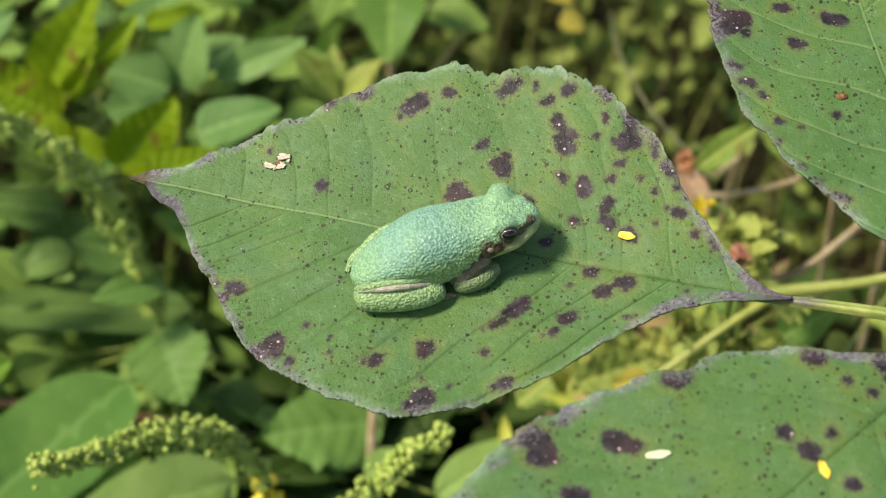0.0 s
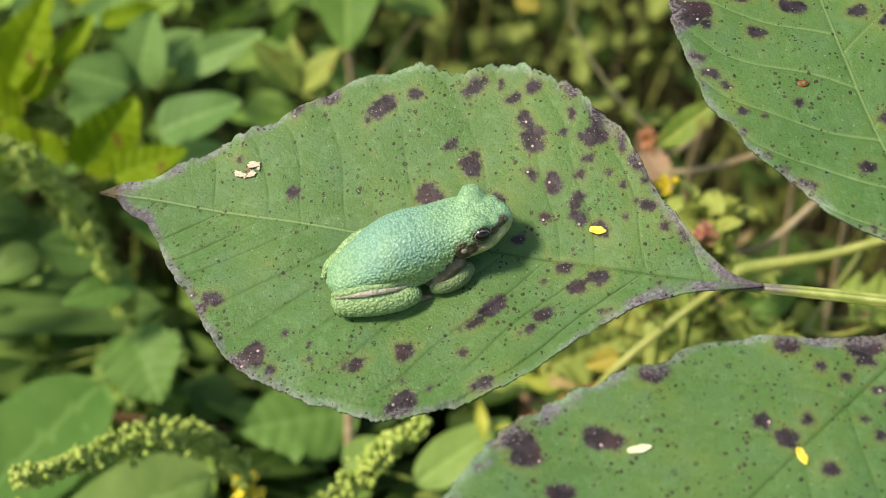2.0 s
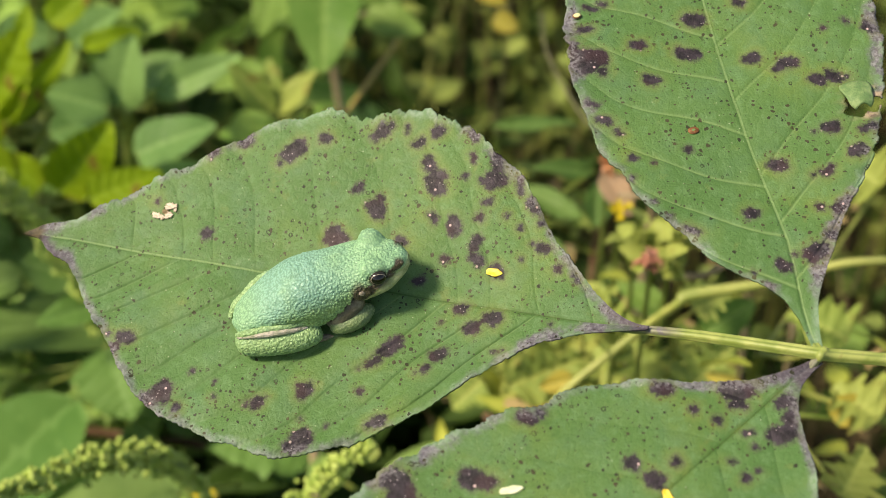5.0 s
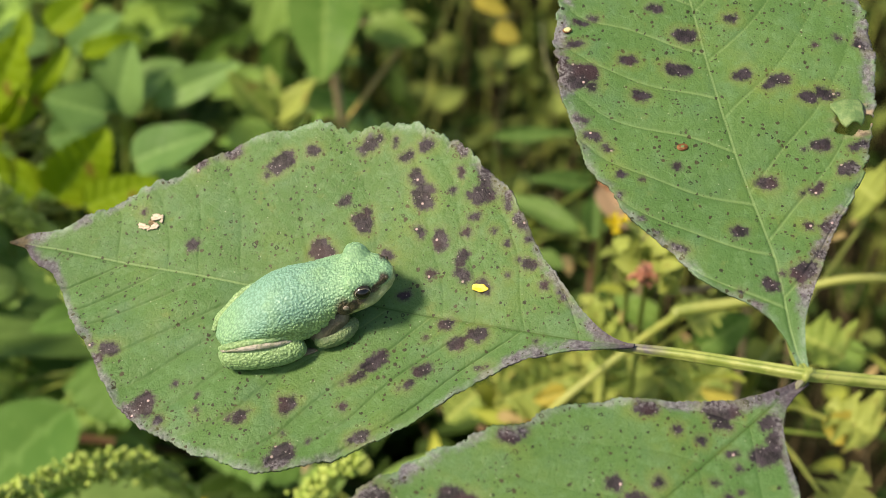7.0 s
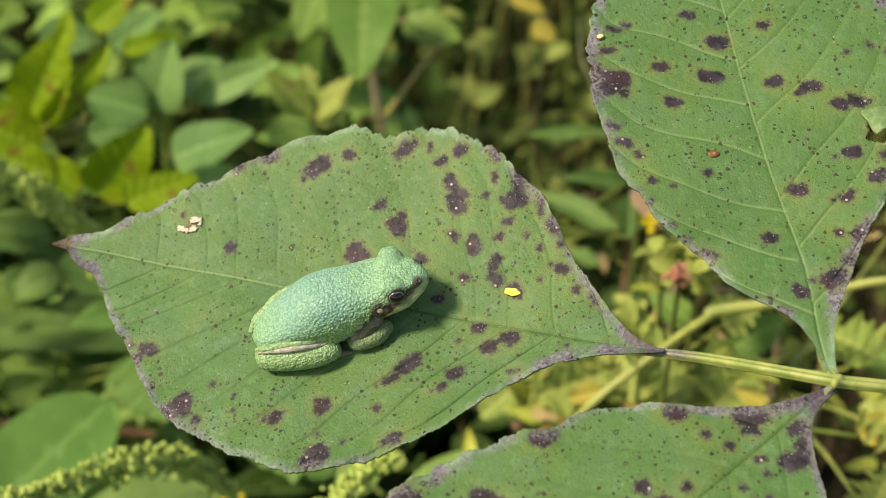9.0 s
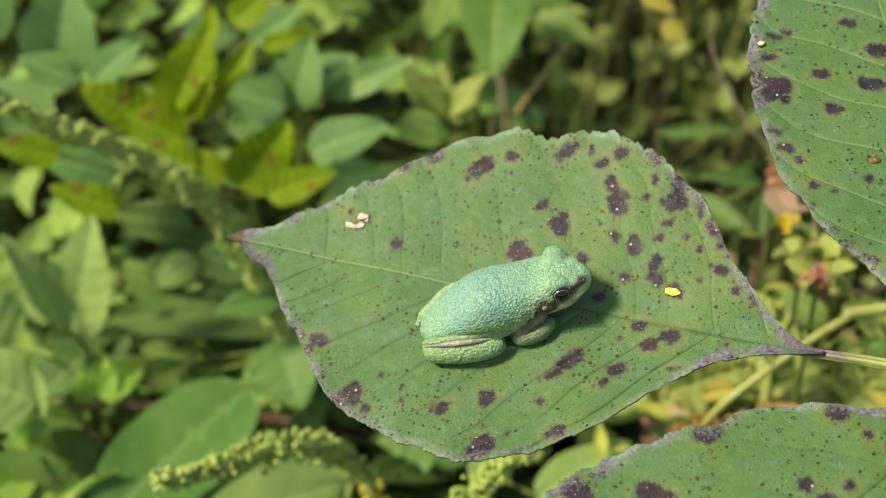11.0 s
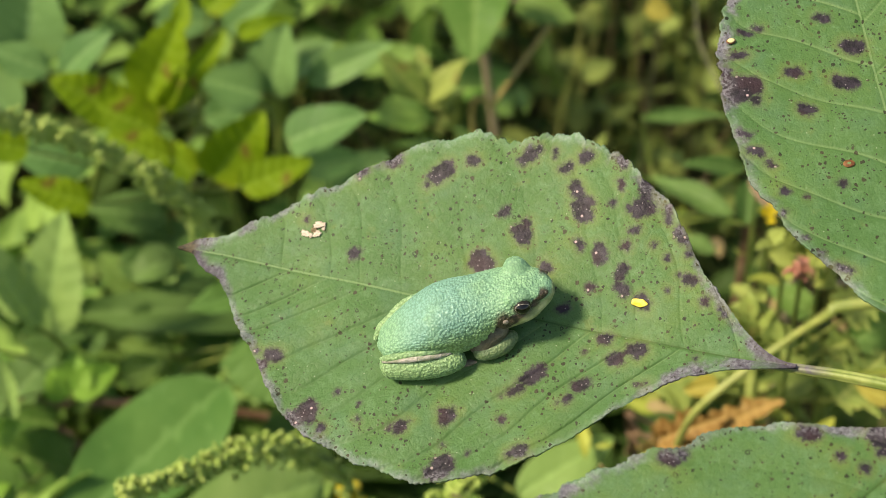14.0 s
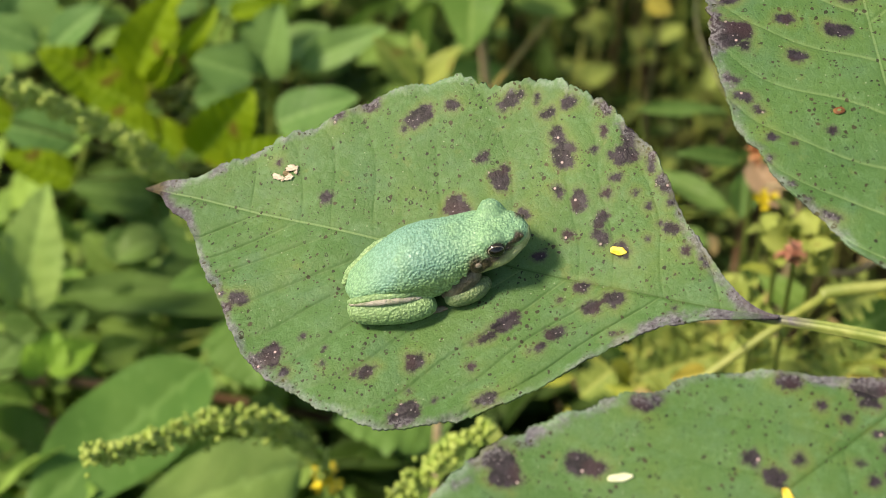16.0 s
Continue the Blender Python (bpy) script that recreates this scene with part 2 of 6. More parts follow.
def plain(name, a, b, scale, rough=0.5, bump=0.0, detail=4, through=0.0, island=None, c=None, gloss=0.35):
    """Two tones broken up by noise, with a third one from piece to piece."""
    n = Nodes(name, rough, gloss)
    f = n.noise(scale, detail)
    colour = n.mix(n.step(f, 0.35, 0.65), a, b)
    if c is not None:
        colour = n.mix(n.random(bool(island)), colour, c)
    if bump:
        n.bump(n.noise(scale * 4, 3), 0.5, bump)
    return n.done(colour, through=through)


def foliage(name, a, b, c, rough=0.5, island=False, spots=0.0, gloss=0.13):
    """Leaf green: veined, mottled, lighter or yellower from leaf to leaf."""
    n = Nodes(name, rough, gloss)
    colour = n.mix(n.step(n.noise(45, 3), 0.35, 0.68), a, b)
    colour = n.mix(n.step(n.random(island), 0.1, 1.0, 0.0, 0.85), colour, c)
    vein = n.attr("vein")
    colour = n.mix(n.step(vein, 0.15, 0.9, 0.5, 0.0), colour, tuple(1.35 * q + 0.02 for q in c))
    if spots:
        colour = n.mix(n.step(n.noise(90, 3), 0.62, 0.7, 0.0, spots), colour, (0.13, 0.05, 0.02))
    n.bump(n.noise(260, 3), 0.5, 0.0008)
    return n.done(colour, n.step(n.noise(180), 0.3, 0.7, rough - 0.1, rough + 0.12), 0.25)


LEAF = spotted_leaf_material()
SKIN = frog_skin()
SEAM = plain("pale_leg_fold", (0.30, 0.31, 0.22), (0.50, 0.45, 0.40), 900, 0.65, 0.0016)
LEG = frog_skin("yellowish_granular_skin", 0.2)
# brownish forearm skin, also darkened for the shade under the body
FORELEG = frog_skin("dull_granular_skin", 0.35, 0.72)
ARM = plain("brownish_arm_skin", (0.080, 0.072, 0.048), (0.19, 0.165, 0.115), 600, 0.55, 0.0006)


SCRAP = plain("pale_leaf_scrap", (0.09, 0.17, 0.06), (0.17, 0.25, 0.10), 500, 0.6, 0.0004)
PALE_GALL = plain("pale_gall", (0.48, 0.46, 0.22), (0.60, 0.58, 0.34), 900, 0.5, 0.0002)
GALL = plain("orange_gall", (0.10, 0.035, 0.012), (0.20, 0.085, 0.025), 900, 0.5, 0.0003)


def stalk_material():
    """Yellow-green ridges with greener grooves, a few brownish flecks, and a violet-grey tinge next to the blade."""
    n = Nodes("ribbed_stalk", 0.45, 0.35)
    colour = n.mix(n.step(n.noise(260, 4), 0.35, 0.65), (0.175, 0.225, 0.052), (0.27, 0.305, 0.092))
    colour = n.mix(n.step(n.attr("rib"), 0.6, 0.95, 0.0, 0.42), colour, (0.085, 0.135, 0.028))
    colour = n.mix(n.step(n.noise(500, 4, 0.7), 0.6, 0.7, 0.0, 0.5), colour, (0.16, 0.12, 0.05))
    colour = n.mix(n.math("MULTIPLY", n.attr("tinge"), n.step(n.noise(400, 4), 0.3, 0.55, 0.4, 0.95)), colour, n.mix(n.noise(900, 3), (0.07, 0.055, 0.07), (0.17, 0.155, 0.175)))
    n.bump(n.noise(900, 3), 0.5, 0.0003)
    return n.done(colour)


STALK = stalk_material()
EYE_RIM = plain("dark_eyelid", (0.02, 0.018, 0.012), (0.06, 0.055, 0.03), 900, 0.35)
BLUE_GREEN = foliage("blue_green_leaf", (0.085, 0.188, 0.055), (0.115, 0.23, 0.068), (0.165, 0.285, 0.09))
YELLOW_GREEN = foliage("yellow_green_leaf", (0.115, 0.205, 0.008), (0.175, 0.258, 0.011), (0.150, 0.236, 0.010), spots=0.7, gloss=0.1)
MID_GREEN = foliage("mid_green_leaf", (0.075, 0.17, 0.03), (0.11, 0.21, 0.045), (0.15, 0.24, 0.055))
CANOPY = foliage("canopy_leaf", (0.085, 0.195, 0.038), (0.135, 0.25, 0.05), (0.21, 0.33, 0.07), island=True)
WEEDY = foliage("weedy_leaf", (0.15, 0.21, 0.03), (0.23, 0.28, 0.045), (0.34, 0.36, 0.06), island=True)
# leaf green toned down, the shade on low weeds put into the colour
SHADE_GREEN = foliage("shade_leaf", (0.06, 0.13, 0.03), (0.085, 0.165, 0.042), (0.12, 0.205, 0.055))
SMOOTH_GREEN = foliage("smooth_green_leaf", (0.070, 0.168, 0.036), (0.092, 0.196, 0.044), (0.110, 0.212, 0.050))
# leaf green darkened almost to black, standing in for deep shade between the plants
DEEP_SHADE = foliage("deep_shade_leaf", (0.016, 0.038, 0.008), (0.028, 0.060, 0.011), (0.046, 0.085, 0.018), island=True, gloss=0.04)


def soil_material():
    """Litter darkened to stand in for the shade under the plants, with mossy green patches."""
    n = Nodes("shade_dark_soil", 0.95, 0.05)
    colour = n.mix(n.step(n.noise(60, 4), 0.35, 0.65), (0.009, 0.008, 0.004), (0.032, 0.028, 0.014))
    colour = n.mix(n.step(n.noise(2.2, 5, 0.7), 0.46, 0.6, 0.0, 0.8), colour, n.mix(n.step(n.noise(35, 4), 0.4, 0.6), (0.014, 0.026, 0.006), (0.035, 0.055, 0.013)))
    n.bump(n.noise(240, 3), 0.5, 0.004)
    return n.done(colour)


SOIL = soil_material()


# ---- mesh helpers ----
def link(name, mesh, material, parent=None, label=""):
    ob = new(name, mesh)
    mesh.materials.clear()
    mesh.materials.append(material)
    if parent is not None:
        ob.parent = parent
    if label:
        ob["label"] = label
    return ob


def smooth(mesh):
    mesh.polygons.foreach_set("use_smooth", [True] * len(mesh.polygons))
    mesh.update()
    return mesh


def sheet_faces(nu, nv, wrap=False):
    i = np.arange(nu - 1)[:, None]
    j = np.arange(nv if wrap else nv - 1)[None, :]
    k = (j + 1) % nv
    return np.stack([i * nv + j, (i + 1) * nv + j, (i + 1) * nv + k, i * nv + k], -1).reshape(-1, 4)


def mesh_of(name, verts, faces):
    me = bpy.data.meshes.new(name)
    me.from_pydata([tuple(v) for v in np.asarray(verts).reshape(-1, 3).tolist()], [], [tuple(f) for f in np.asarray(faces).tolist()] if not isinstance(faces, list) else faces)
    return smooth(me)


def add_attr(me, name, values):
    a = me.attributes.new(name, "FLOAT", "POINT")
    a.data.foreach_set("value", np.ascontiguousarray(values, dtype=np.float32).ravel())


def spline(points, n):
    """Points smoothly interpolated by Catmull-Rom, n of them."""
    p = np.asarray(points, float)
    p = np.vstack([2 * p[0] - p[1], p, 2 * p[-1] - p[-2]])
    s = np.linspace(0, len(p) - 3 - 1e-9, n)
    i, f = s.astype(int), (s % 1)[:, None]
    a, b, c, d = p[i], p[i + 1], p[i + 2], p[i + 3]
    return 0.5 * (2 * b + (c - a) * f + (2 * a - 5 * b + 4 * c - d) * f * f + (3 * b - a - 3 * c + d) * f ** 3)


def tube(points, radii, sides=12, n=24, flat=1.0, groove=0.0):
    """Verts and faces of a closed round limb along a curve."""
    c = spline(points, n)
    r = spline(np.asarray(radii, float)[:, None], n)[:, 0]
    t = np.gradient(c, axis=0)
    t /= np.linalg.norm(t, axis=1)[:, None] + 1e-12
    ref = np.array([0.0, 0.0, 1.0]) if abs(t[:, 2]).mean() < 0.8 else np.array([1.0, 0.0, 0.0])
    a = np.cross(t, ref)
    a /= np.linalg.norm(a, axis=1)[:, None] + 1e-12
    b = np.cross(a, t)
    th = np.linspace(0, 2 * np.pi, sides, endpoint=False)
    rr = r[:, None, None] * (1 - groove * np.exp(-((th - np.pi / 2) / 0.35) ** 2) - 0.5 * groove * np.cos(2.5 * th) ** 2)[None, :, None]
    v = c[:, None] + rr * (np.cos(th)[None, :, None] * a[:, None] + flat * np.sin(th)[None, :, None] * b[:, None])
    verts = v.reshape(-1, 3)
    faces = sheet_faces(n, sides, True).tolist()
    faces.append(list(range(sides))[::-1])
    faces.append([(n - 1) * sides + k for k in range(sides)])
    return verts, faces


def tube_mesh(name, points, radii, sides=12, n=24, flat=1.0, groove=0.0):
    return mesh_of(name, *tube(points, radii, sides, n, flat, groove))


def frame_of(origin, along, normal):
    """A pose with its x along, its z as near the normal as can be."""
    x = Vector(along).normalized()
    y = Vector(normal).cross(x).normalized()
    z = x.cross(y)
    m = Matrix((x, y, z)).transposed().to_4x4()
    m.translation = origin
    return m


# ---- the spotted sprig ----
def blade(name, length, low, high, spots, cup, teeth, seed, stalk, violet, rib, hole=None, tip=0.0, rough=0.8, faint=0.0, veins=None, nu=640, nv=71, wing=0.0):
    """A leaflet in millimetres: x from its base to its tip, low and high half widths as (x, width);
    violet: how discoloured each margin is along x; rib: the midrib's sideways place and its tone."""
    rng = np.random.default_rng(seed)
    u = -wing + (length + wing) * np.linspace(0, 1, nu)
    sides = []
    for prof, sg in ((low, -1), (high, 1)):
        px, pw = zip(*prof)
        xs = np.linspace(-wing, length, 130)
        w = np.interp(xs, px, pw)
        w[1:-1] = (w[:-2] + 2 * w[1:-1] + w[2:]) / 4
        w = np.interp(u, xs, w)
        # forward-pointing teeth of uneven size, some worn away
        ph = np.cumsum(np.interp(u, np.linspace(0, length, 50), rng.uniform(0.55, 1.5, 50))) / nu * teeth
        saw = ph % 1.0
        big = (2.1 * rng.uniform(0, 1, teeth * 2 + 12) ** 1.4)[np.floor(ph).astype(int)]
        bite = np.sin(np.pi * saw ** 1.7) ** 0.8
        w = w + big * (bite - 0.5) * 0.85 * rough * (1.0 if sg < 0 or not tip else 0.4) * np.clip(w / 8, 0, 1) * np.clip((u - 9) / 14, 0, 1)
        w = w + 0.32 * rough * np.sin(u * 3.9 + seed) * np.sin(u * 2.3 + 2 * sg) * np.clip(w / 8, 0, 1)
        sides.append(w)
    mid = np.interp(u, *zip(*rib[0]))
    reach = (np.maximum(sides[0] + mid, 0.12), np.maximum(sides[1] - mid, 0.12))
    s = np.linspace(-1, 1, 2 * nv - 1)
    s = np.sign(s) * np.abs(s) ** 0.9
    W = np.where(s[None, :] < 0, reach[0][:, None], reach[1][:, None])
    V = s[None, :] * W + mid[:, None]
    U = np.repeat(u[:, None], len(s), 1)
    A = np.abs(V - mid[:, None])
    # side veins leave the midrib and bend towards the tip
    vein = np.full(U.shape, 9.0)
    puff = np.zeros(U.shape)
    for sg in (-1, 1):
        side = (s[None, :] * sg) >= 0
        starts = np.arange(3, length * 0.86, length / 11.5) + rng.uniform(-1.5, 1.5, len(np.arange(3, length * 0.86, length / 11.5))) + 2 * sg
        rise, bow, more = 0.55, 0.012, 0.0
        if veins:
            starts, rise, bow, more = veins[0 if sg < 0 else 1]
        outer = np.clip(A / np.maximum(W, 1) - 0.72, 0, 1) ** 2
        d = np.stack([(U - (k + A * (rise + more * np.clip((k - 36) / 45, 0, 1)) + bow * A * A + 60 * outer * np.clip(W / 30, 0, 1) + 0.5 * np.sin(A * 0.3 + 3 * k))) * 0.7 for k in starts])
        near = np.abs(d).min(0)
        lean = np.take_along_axis(d, np.abs(d).argmin(0)[None], 0)[0]
        # the blade swells between the veins and drops at each of them
        puff = np.where(side, (0.42 if sg > 0 and tip else 0.26) * (1 - np.exp(-near / 1.7)) * np.clip(A / 5, 0, 1) + (0.17 * np.tanh(lean / 0.5) * np.exp(-near / 2.5) * np.clip(A / 4, 0, 1) if sg > 0 and tip else 0), puff)
        vein = np.where(side, np.minimum(vein, near + 0.03 + A * 0.006 + (faint if sg < 0 or not tip else 0.12)), vein)
    ribline = A * 1.5 + 0.02
    Z = cup(U, V) + puff - 0.2 * np.exp(-(vein / 0.3) ** 2) - 0.16 * np.exp(-(A / 0.4) ** 2)
    Z += 0.35 * np.sin(U * 0.21 + seed) * np.sin(A * 0.16 + 1)
    edge = (1 - np.abs(s))[None, :] * W
    Z += 0.45 * np.sin(U * 0.62 + 2 * seed + 2 * np.sign(s)[None, :]) * np.exp(-edge / 2.0) * np.clip(W / 15, 0, 1)
    if tip:
        # the near margin rolls up towards the base
        Z += 1.0 * np.where(s[None, :] > 0, 1, 0) * np.exp(-edge / 1.3) * np.clip((26 - U) / 10, 0, 1) * np.clip(U / 5, 0, 1)
    bl = np.full(U.shape, 9.0)
    # blotches run along a line between two places, and stretch across the blade
    for x, y, x2, y2, r in spots:
        l2 = (x2 - x) ** 2 + (y2 - y) ** 2
        k = np.clip(((U - x) * (x2 - x) + (V - y) * (y2 - y)) / l2, 0.15, 0.85) if l2 > 0.001 else 0.0
        dx, dy = U - x - k * (x2 - x), V - y - k * (y2 - y)
        turn = np.arctan2(dy, dx)
        lobes = 1 + 0.09 * np.sin(3 * turn + rng.uniform(0, 6)) + 0.07 * np.sin(5 * turn + rng.uniform(0, 6))
        bl = np.minimum(bl, np.hypot(dx, dy) - (0.9 if r < 1.65 else 1.02) * r * lobes)
    verts = np.stack([U, V, Z], -1) / 1000
    faces = sheet_faces(*U.shape)
    if hole:
        cu, cv, ru, rv = hole
        fc = np.stack([U, V], -1).reshape(-1, 2)[faces].mean(1)
        ang = np.arctan2(fc[:, 1] - cv, fc[:, 0] - cu)
        inside = np.hypot((fc[:, 0] - cu) / ru, (fc[:, 1] - cv) / rv) < 1 + 0.18 * np.sin(3 * ang + 1) + 0.1 * np.sin(7 * ang)
        faces = faces[~inside]
    me = mesh_of(name, verts, faces)
    add_attr(me, "vein", vein)
    add_attr(me, "rib", ribline)
    add_attr(me, "tone", np.interp(U, *zip(*rib[1])))
    add_attr(me, "margin", edge)
    stain = [np.interp(u, *zip(*rows))[:, None] for rows in violet]
    add_attr(me, "violet", np.where(s[None, :] < 0, stain[0], stain[1]) * np.ones(U.shape))
    add_attr(me, "blotch", bl)
    add_attr(me, "stalk", np.maximum(np.clip((stalk - U) / (0.7 * abs(stalk)), 0, 1) * np.where(V < 0, 1.0, 0.35 + 0.65 * np.clip((5 - U) / 3, 0, 1)), np.clip((U - length + 17) / 9, 0, 1) * np.clip(V / 2 + 0.6, 0, 1) if tip else 0))
    wither = np.clip((U - (length - tip)) / 1.5, 0, 1) if tip else np.zeros(U.shape)
    if hole:
        add_attr(me, "torn", np.clip(1.5 - np.hypot((U - cu) / ru, (V - cv) / rv) + 0.25 * np.sin(3 * U), 0, 1) * np.clip((cv + 1.5 - V) / 2, 0.25, 1) * 1.6)
        wither = np.maximum(wither, 0.6 * np.clip(1.12 - np.hypot((U - cu) / ru, (V - cv) / rv), 0, 1) * 3).clip(0, 1)
    add_attr(me, "withered", wither)
    return me


MAIN_LOW = [(0, 0.1), (1.9, 0.3), (4.7, 1.2), (7.5, 2.9), (10.3, 5.2), (12.7, 7.6), (15.7, 10.4), (18.1, 12.8), (21.1, 15.9), (22.1, 18.3), (24.1, 20.8), (26.1, 23.2), (28.5, 26.4), (31.6, 28.0), (35.3, 30.5), (39, 33.4), (43.5, 34.4), (47.5, 35.5), (51.3, 35.6), (56, 34.2), (58.9, 32.4), (61.7, 32.5), (66.8, 33.6), (70.1, 32.6), (73.1, 30.8), (77.4, 29.8), (82.1, 27.4), (84.7, 24.5), (89.4, 22.0), (93.4, 17.9), (97.5, 15.9), (100.4, 13.5), (104.5, 9.8), (108.9, 7.0), (111.4, 4.2), (114.4, 2.6), (118.1, 1.7), (121, -0.3), (122, -0.8)]
MAIN_HIGH = [(0, 0.4), (3.9, 1.4), (7.6, 2.2), (11.4, 3.1), (15.1, 4.7), (18.7, 6.6), (21.3, 8.5), (25.6, 11.9), (30.5, 16.9), (34.5, 21.5), (38.6, 25.4), (42, 27.8), (45.7, 30.8), (48.8, 32), (52.3, 33.9), (57.9, 36), (61.2, 36.2), (67.3, 35), (70.1, 35.5), (75.4, 33.8), (81.6, 32.5), (84.8, 31.1), (88.1, 29.3), (90.8, 26.5), (93.3, 24.6), (98.5, 18.7), (103.1, 14.8), (104.9, 13.3), (106.9, 10.1), (109.2, 7.5), (111.1, 5.5), (114.2, 4.8), (116.6, 3.5), (118.2, 1.6), (122, 1.1)]
MAIN_SPOTS_TIP = [(88.5, -21.9, 89.3, -21.0, 1.1), (83.6, -24.6, 82.7, -25.6, 1.5), (73.9, -23.1, 71.9, -25.3, 1.8), (75.1, -21.2, 75.1, -21.2, 0.9), (75.1, -23.2, 75.1, -23.2, 0.9), (67.9, -27.5, 66.5, -27.2, 1.1), (56.8, -29.9, 55.9, -30.8, 1.6), (57.7, -29.1, 57.7, -29.1, 1.1), (54.9, -31.7, 54.9, -31.7, 1.0), (85.7, -4.9, 85.4, -5.2, 1.4), (97.6, -10.1, 97.6, -10.1, 0.7), (59.0, -18.2, 58.1, -19.0, 1.1), (54.9, -15.8, 53.5, -14.3, 1.7), (53.8, -17.3, 53.8, -17.3, 1.1), (61.0, -8.7, 59.6, -7.8, 2.1), (58.5, -7.9, 58.5, -7.9, 1.0)]
MAIN_SPOTS_EDGE = [(49.4, -28.7, 48.3, -29.6, 1.1), (46.1, -31.3, 45.0, -32.3, 1.3), (39.4, -32.7, 37.9, -31.4, 1.1), (46.5, -26.1, 45.3, -24.4, 1.4), (44.5, -22.9, 43.2, -20.6, 1.8), (42.7, -23.1, 42.7, -23.1, 1.2), (38.0, -28.0, 37.5, -27.0, 0.9), (33.5, -23.6, 32.0, -24.1, 1.8), (33.4, -28.9, 32.6, -25.6, 1.3), (35.0, -23.4, 35.0, -23.4, 1.0), (38.5, -23.9, 38.5, -23.9, 0.7), (28.2, -25.2, 27.6, -22.1, 0.9), (25.7, -21.1, 23.9, -18.9, 1.1), (22.7, -16.9, 22.7, -16.9, 0.9), (51.6, -30.6, 51.8, -32.5, 0.5)]
MAIN_SPOTS_BASE = [(33.9, -19.3, 32.8, -19.8, 0.9), (29.1, -17.3, 29.1, -17.3, 0.7), (34.2, -16.3, 34.2, -16.3, 1.1), (26.3, -15.8, 26.2, -15.2, 0.6), (48.4, -9.7, 47.3, -9.3, 1.1), (43.5, -15.5, 42.3, -14.5, 1.0), (39.0, -15.0, 38.3, -12.9, 1.5), (33.6, -12.4, 34.2, -9.9, 1.2), (34.1, -8.8, 32.0, -7.5, 1.2), (38.9, -7.4, 38.9, -7.4, 1.0), (29.4, -6.8, 28.1, -5.9, 1.5), (22.1, -12.2, 20.8, -11.9, 1.2), (23.3, -12.6, 23.3, -12.6, 0.6), (17.8, -8.5, 17.8, -8.5, 1.1), (24.8, -9.3, 24.8, -9.3, 0.5), (15.2, -7.8, 13.5, -6.7, 0.4), (43.3, -2.3, 42.2, -2.7, 1.0)]
MAIN_SPOTS_NEAR = [(34.3, 1.7, 33.3, 1.6, 1.3), (28.9, 3.1, 26.3, 2.3, 1.4), (31.5, 5.4, 30.1, 4.7, 1.5), (27.3, 3.6, 27.3, 3.6, 1.1), (36.4, 11.8, 34.7, 10.7, 1.4), (36.7, 13.9, 37.5, 15.1, 0.7), (38.9, 15.4, 38.9, 15.4, 0.5), (45.7, 12.7, 43.2, 10.0, 1.6), (47.8, 15.8, 45.9, 13.8, 1.0), (49.1, 16.6, 49.1, 16.6, 0.4), (47.5, 20.9, 47.5, 20.9, 0.9), (43.3, 26.3, 42.0, 25.8, 1.3), (44.2, 26.8, 44.2, 26.8, 0.9), (17.0, 2.1, 17.0, 2.1, 0.5), (26.4, 9.2, 25.4, 9.0, 0.4), (24.3, 8.6, 24.3, 8.6, 0.4), (36.7, 4.9, 36.7, 4.9, 0.4)]
MAIN_SPOTS_LOW = [(57.5, 22.1, 57.4, 23.2, 1.6), (58.8, 21.8, 58.8, 21.8, 0.7), (56.8, 21.1, 56.8, 21.1, 0.7), (65.3, 26.9, 64.8, 26.3, 1.4), (67.0, 27.2, 67.0, 27.2, 0.7), (63.8, 25.2, 63.8, 25.2, 0.5), (55.5, 31.4, 54.5, 31.7, 1.8), (56.9, 33.6, 56.9, 33.6, 1.3), (95.1, 18.9, 93.1, 18.3, 1.5), (96.4, 22.3, 95.6, 20.4, 1.5), (86.6, 29.6, 84.8, 29.9, 1.5), (82.2, 29.2, 82.8, 28.4, 1.2), (56.2, 33.8, 54.8, 33.0, 1.5), (95.9, 20.5, 95.9, 20.5, 1.0), (97.5, 18.5, 97.5, 18.5, 0.7), (83.6, 28.3, 83.3, 27.1, 2.0), (85.5, 29.2, 85.5, 29.2, 1.2), (83.4, 26.0, 83.4, 26.0, 0.9), (79.4, 30.2, 79.4, 30.2, 1.0), (79.1, 22.7, 79.1, 22.7, 0.6), (74.2, 23.9, 74.2, 23.9, 0.6), (73.2, 26.9, 73.2, 26.9, 0.6), (56.6, 28.0, 56.6, 28.0, 0.5), (51.5, 28.5, 51.5, 28.5, 0.4)]
SIDE_LOW = [(-6.8, -0.6), (-3, -0.1), (0, 0.6), (2.8, 1.4), (4.3, 2.2), (8.2, 4.5), (12.1, 7.2), (16.1, 9.7), (20.1, 12.6), (22.5, 14.8), (26, 17.7), (30.2, 20.5), (34.6, 22.8), (42.6, 26.1), (47.3, 27.6), (52.2, 29), (62.7, 30.1), (71, 30), (85, 25), (100, 14), (112, 4), (120, 0.2)]
SIDE_HIGH = [(-6.8, 2.0), (-3.5, 2.2), (0, 2.6), (3.8, 3.9), (7, 6.3), (9.8, 10), (12.7, 13.5), (19.6, 17.4), (23.7, 20.7), (28.2, 23.4), (32.6, 24.6), (35.9, 26.3), (39.2, 28), (42.3, 28), (47.4, 28.4), (55.3, 29.4), (59.7, 28.7), (62.9, 28.2), (67.2, 28), (74.7, 25.4), (85, 21), (100, 11.5), (112, 3.5), (120, 0.2)]
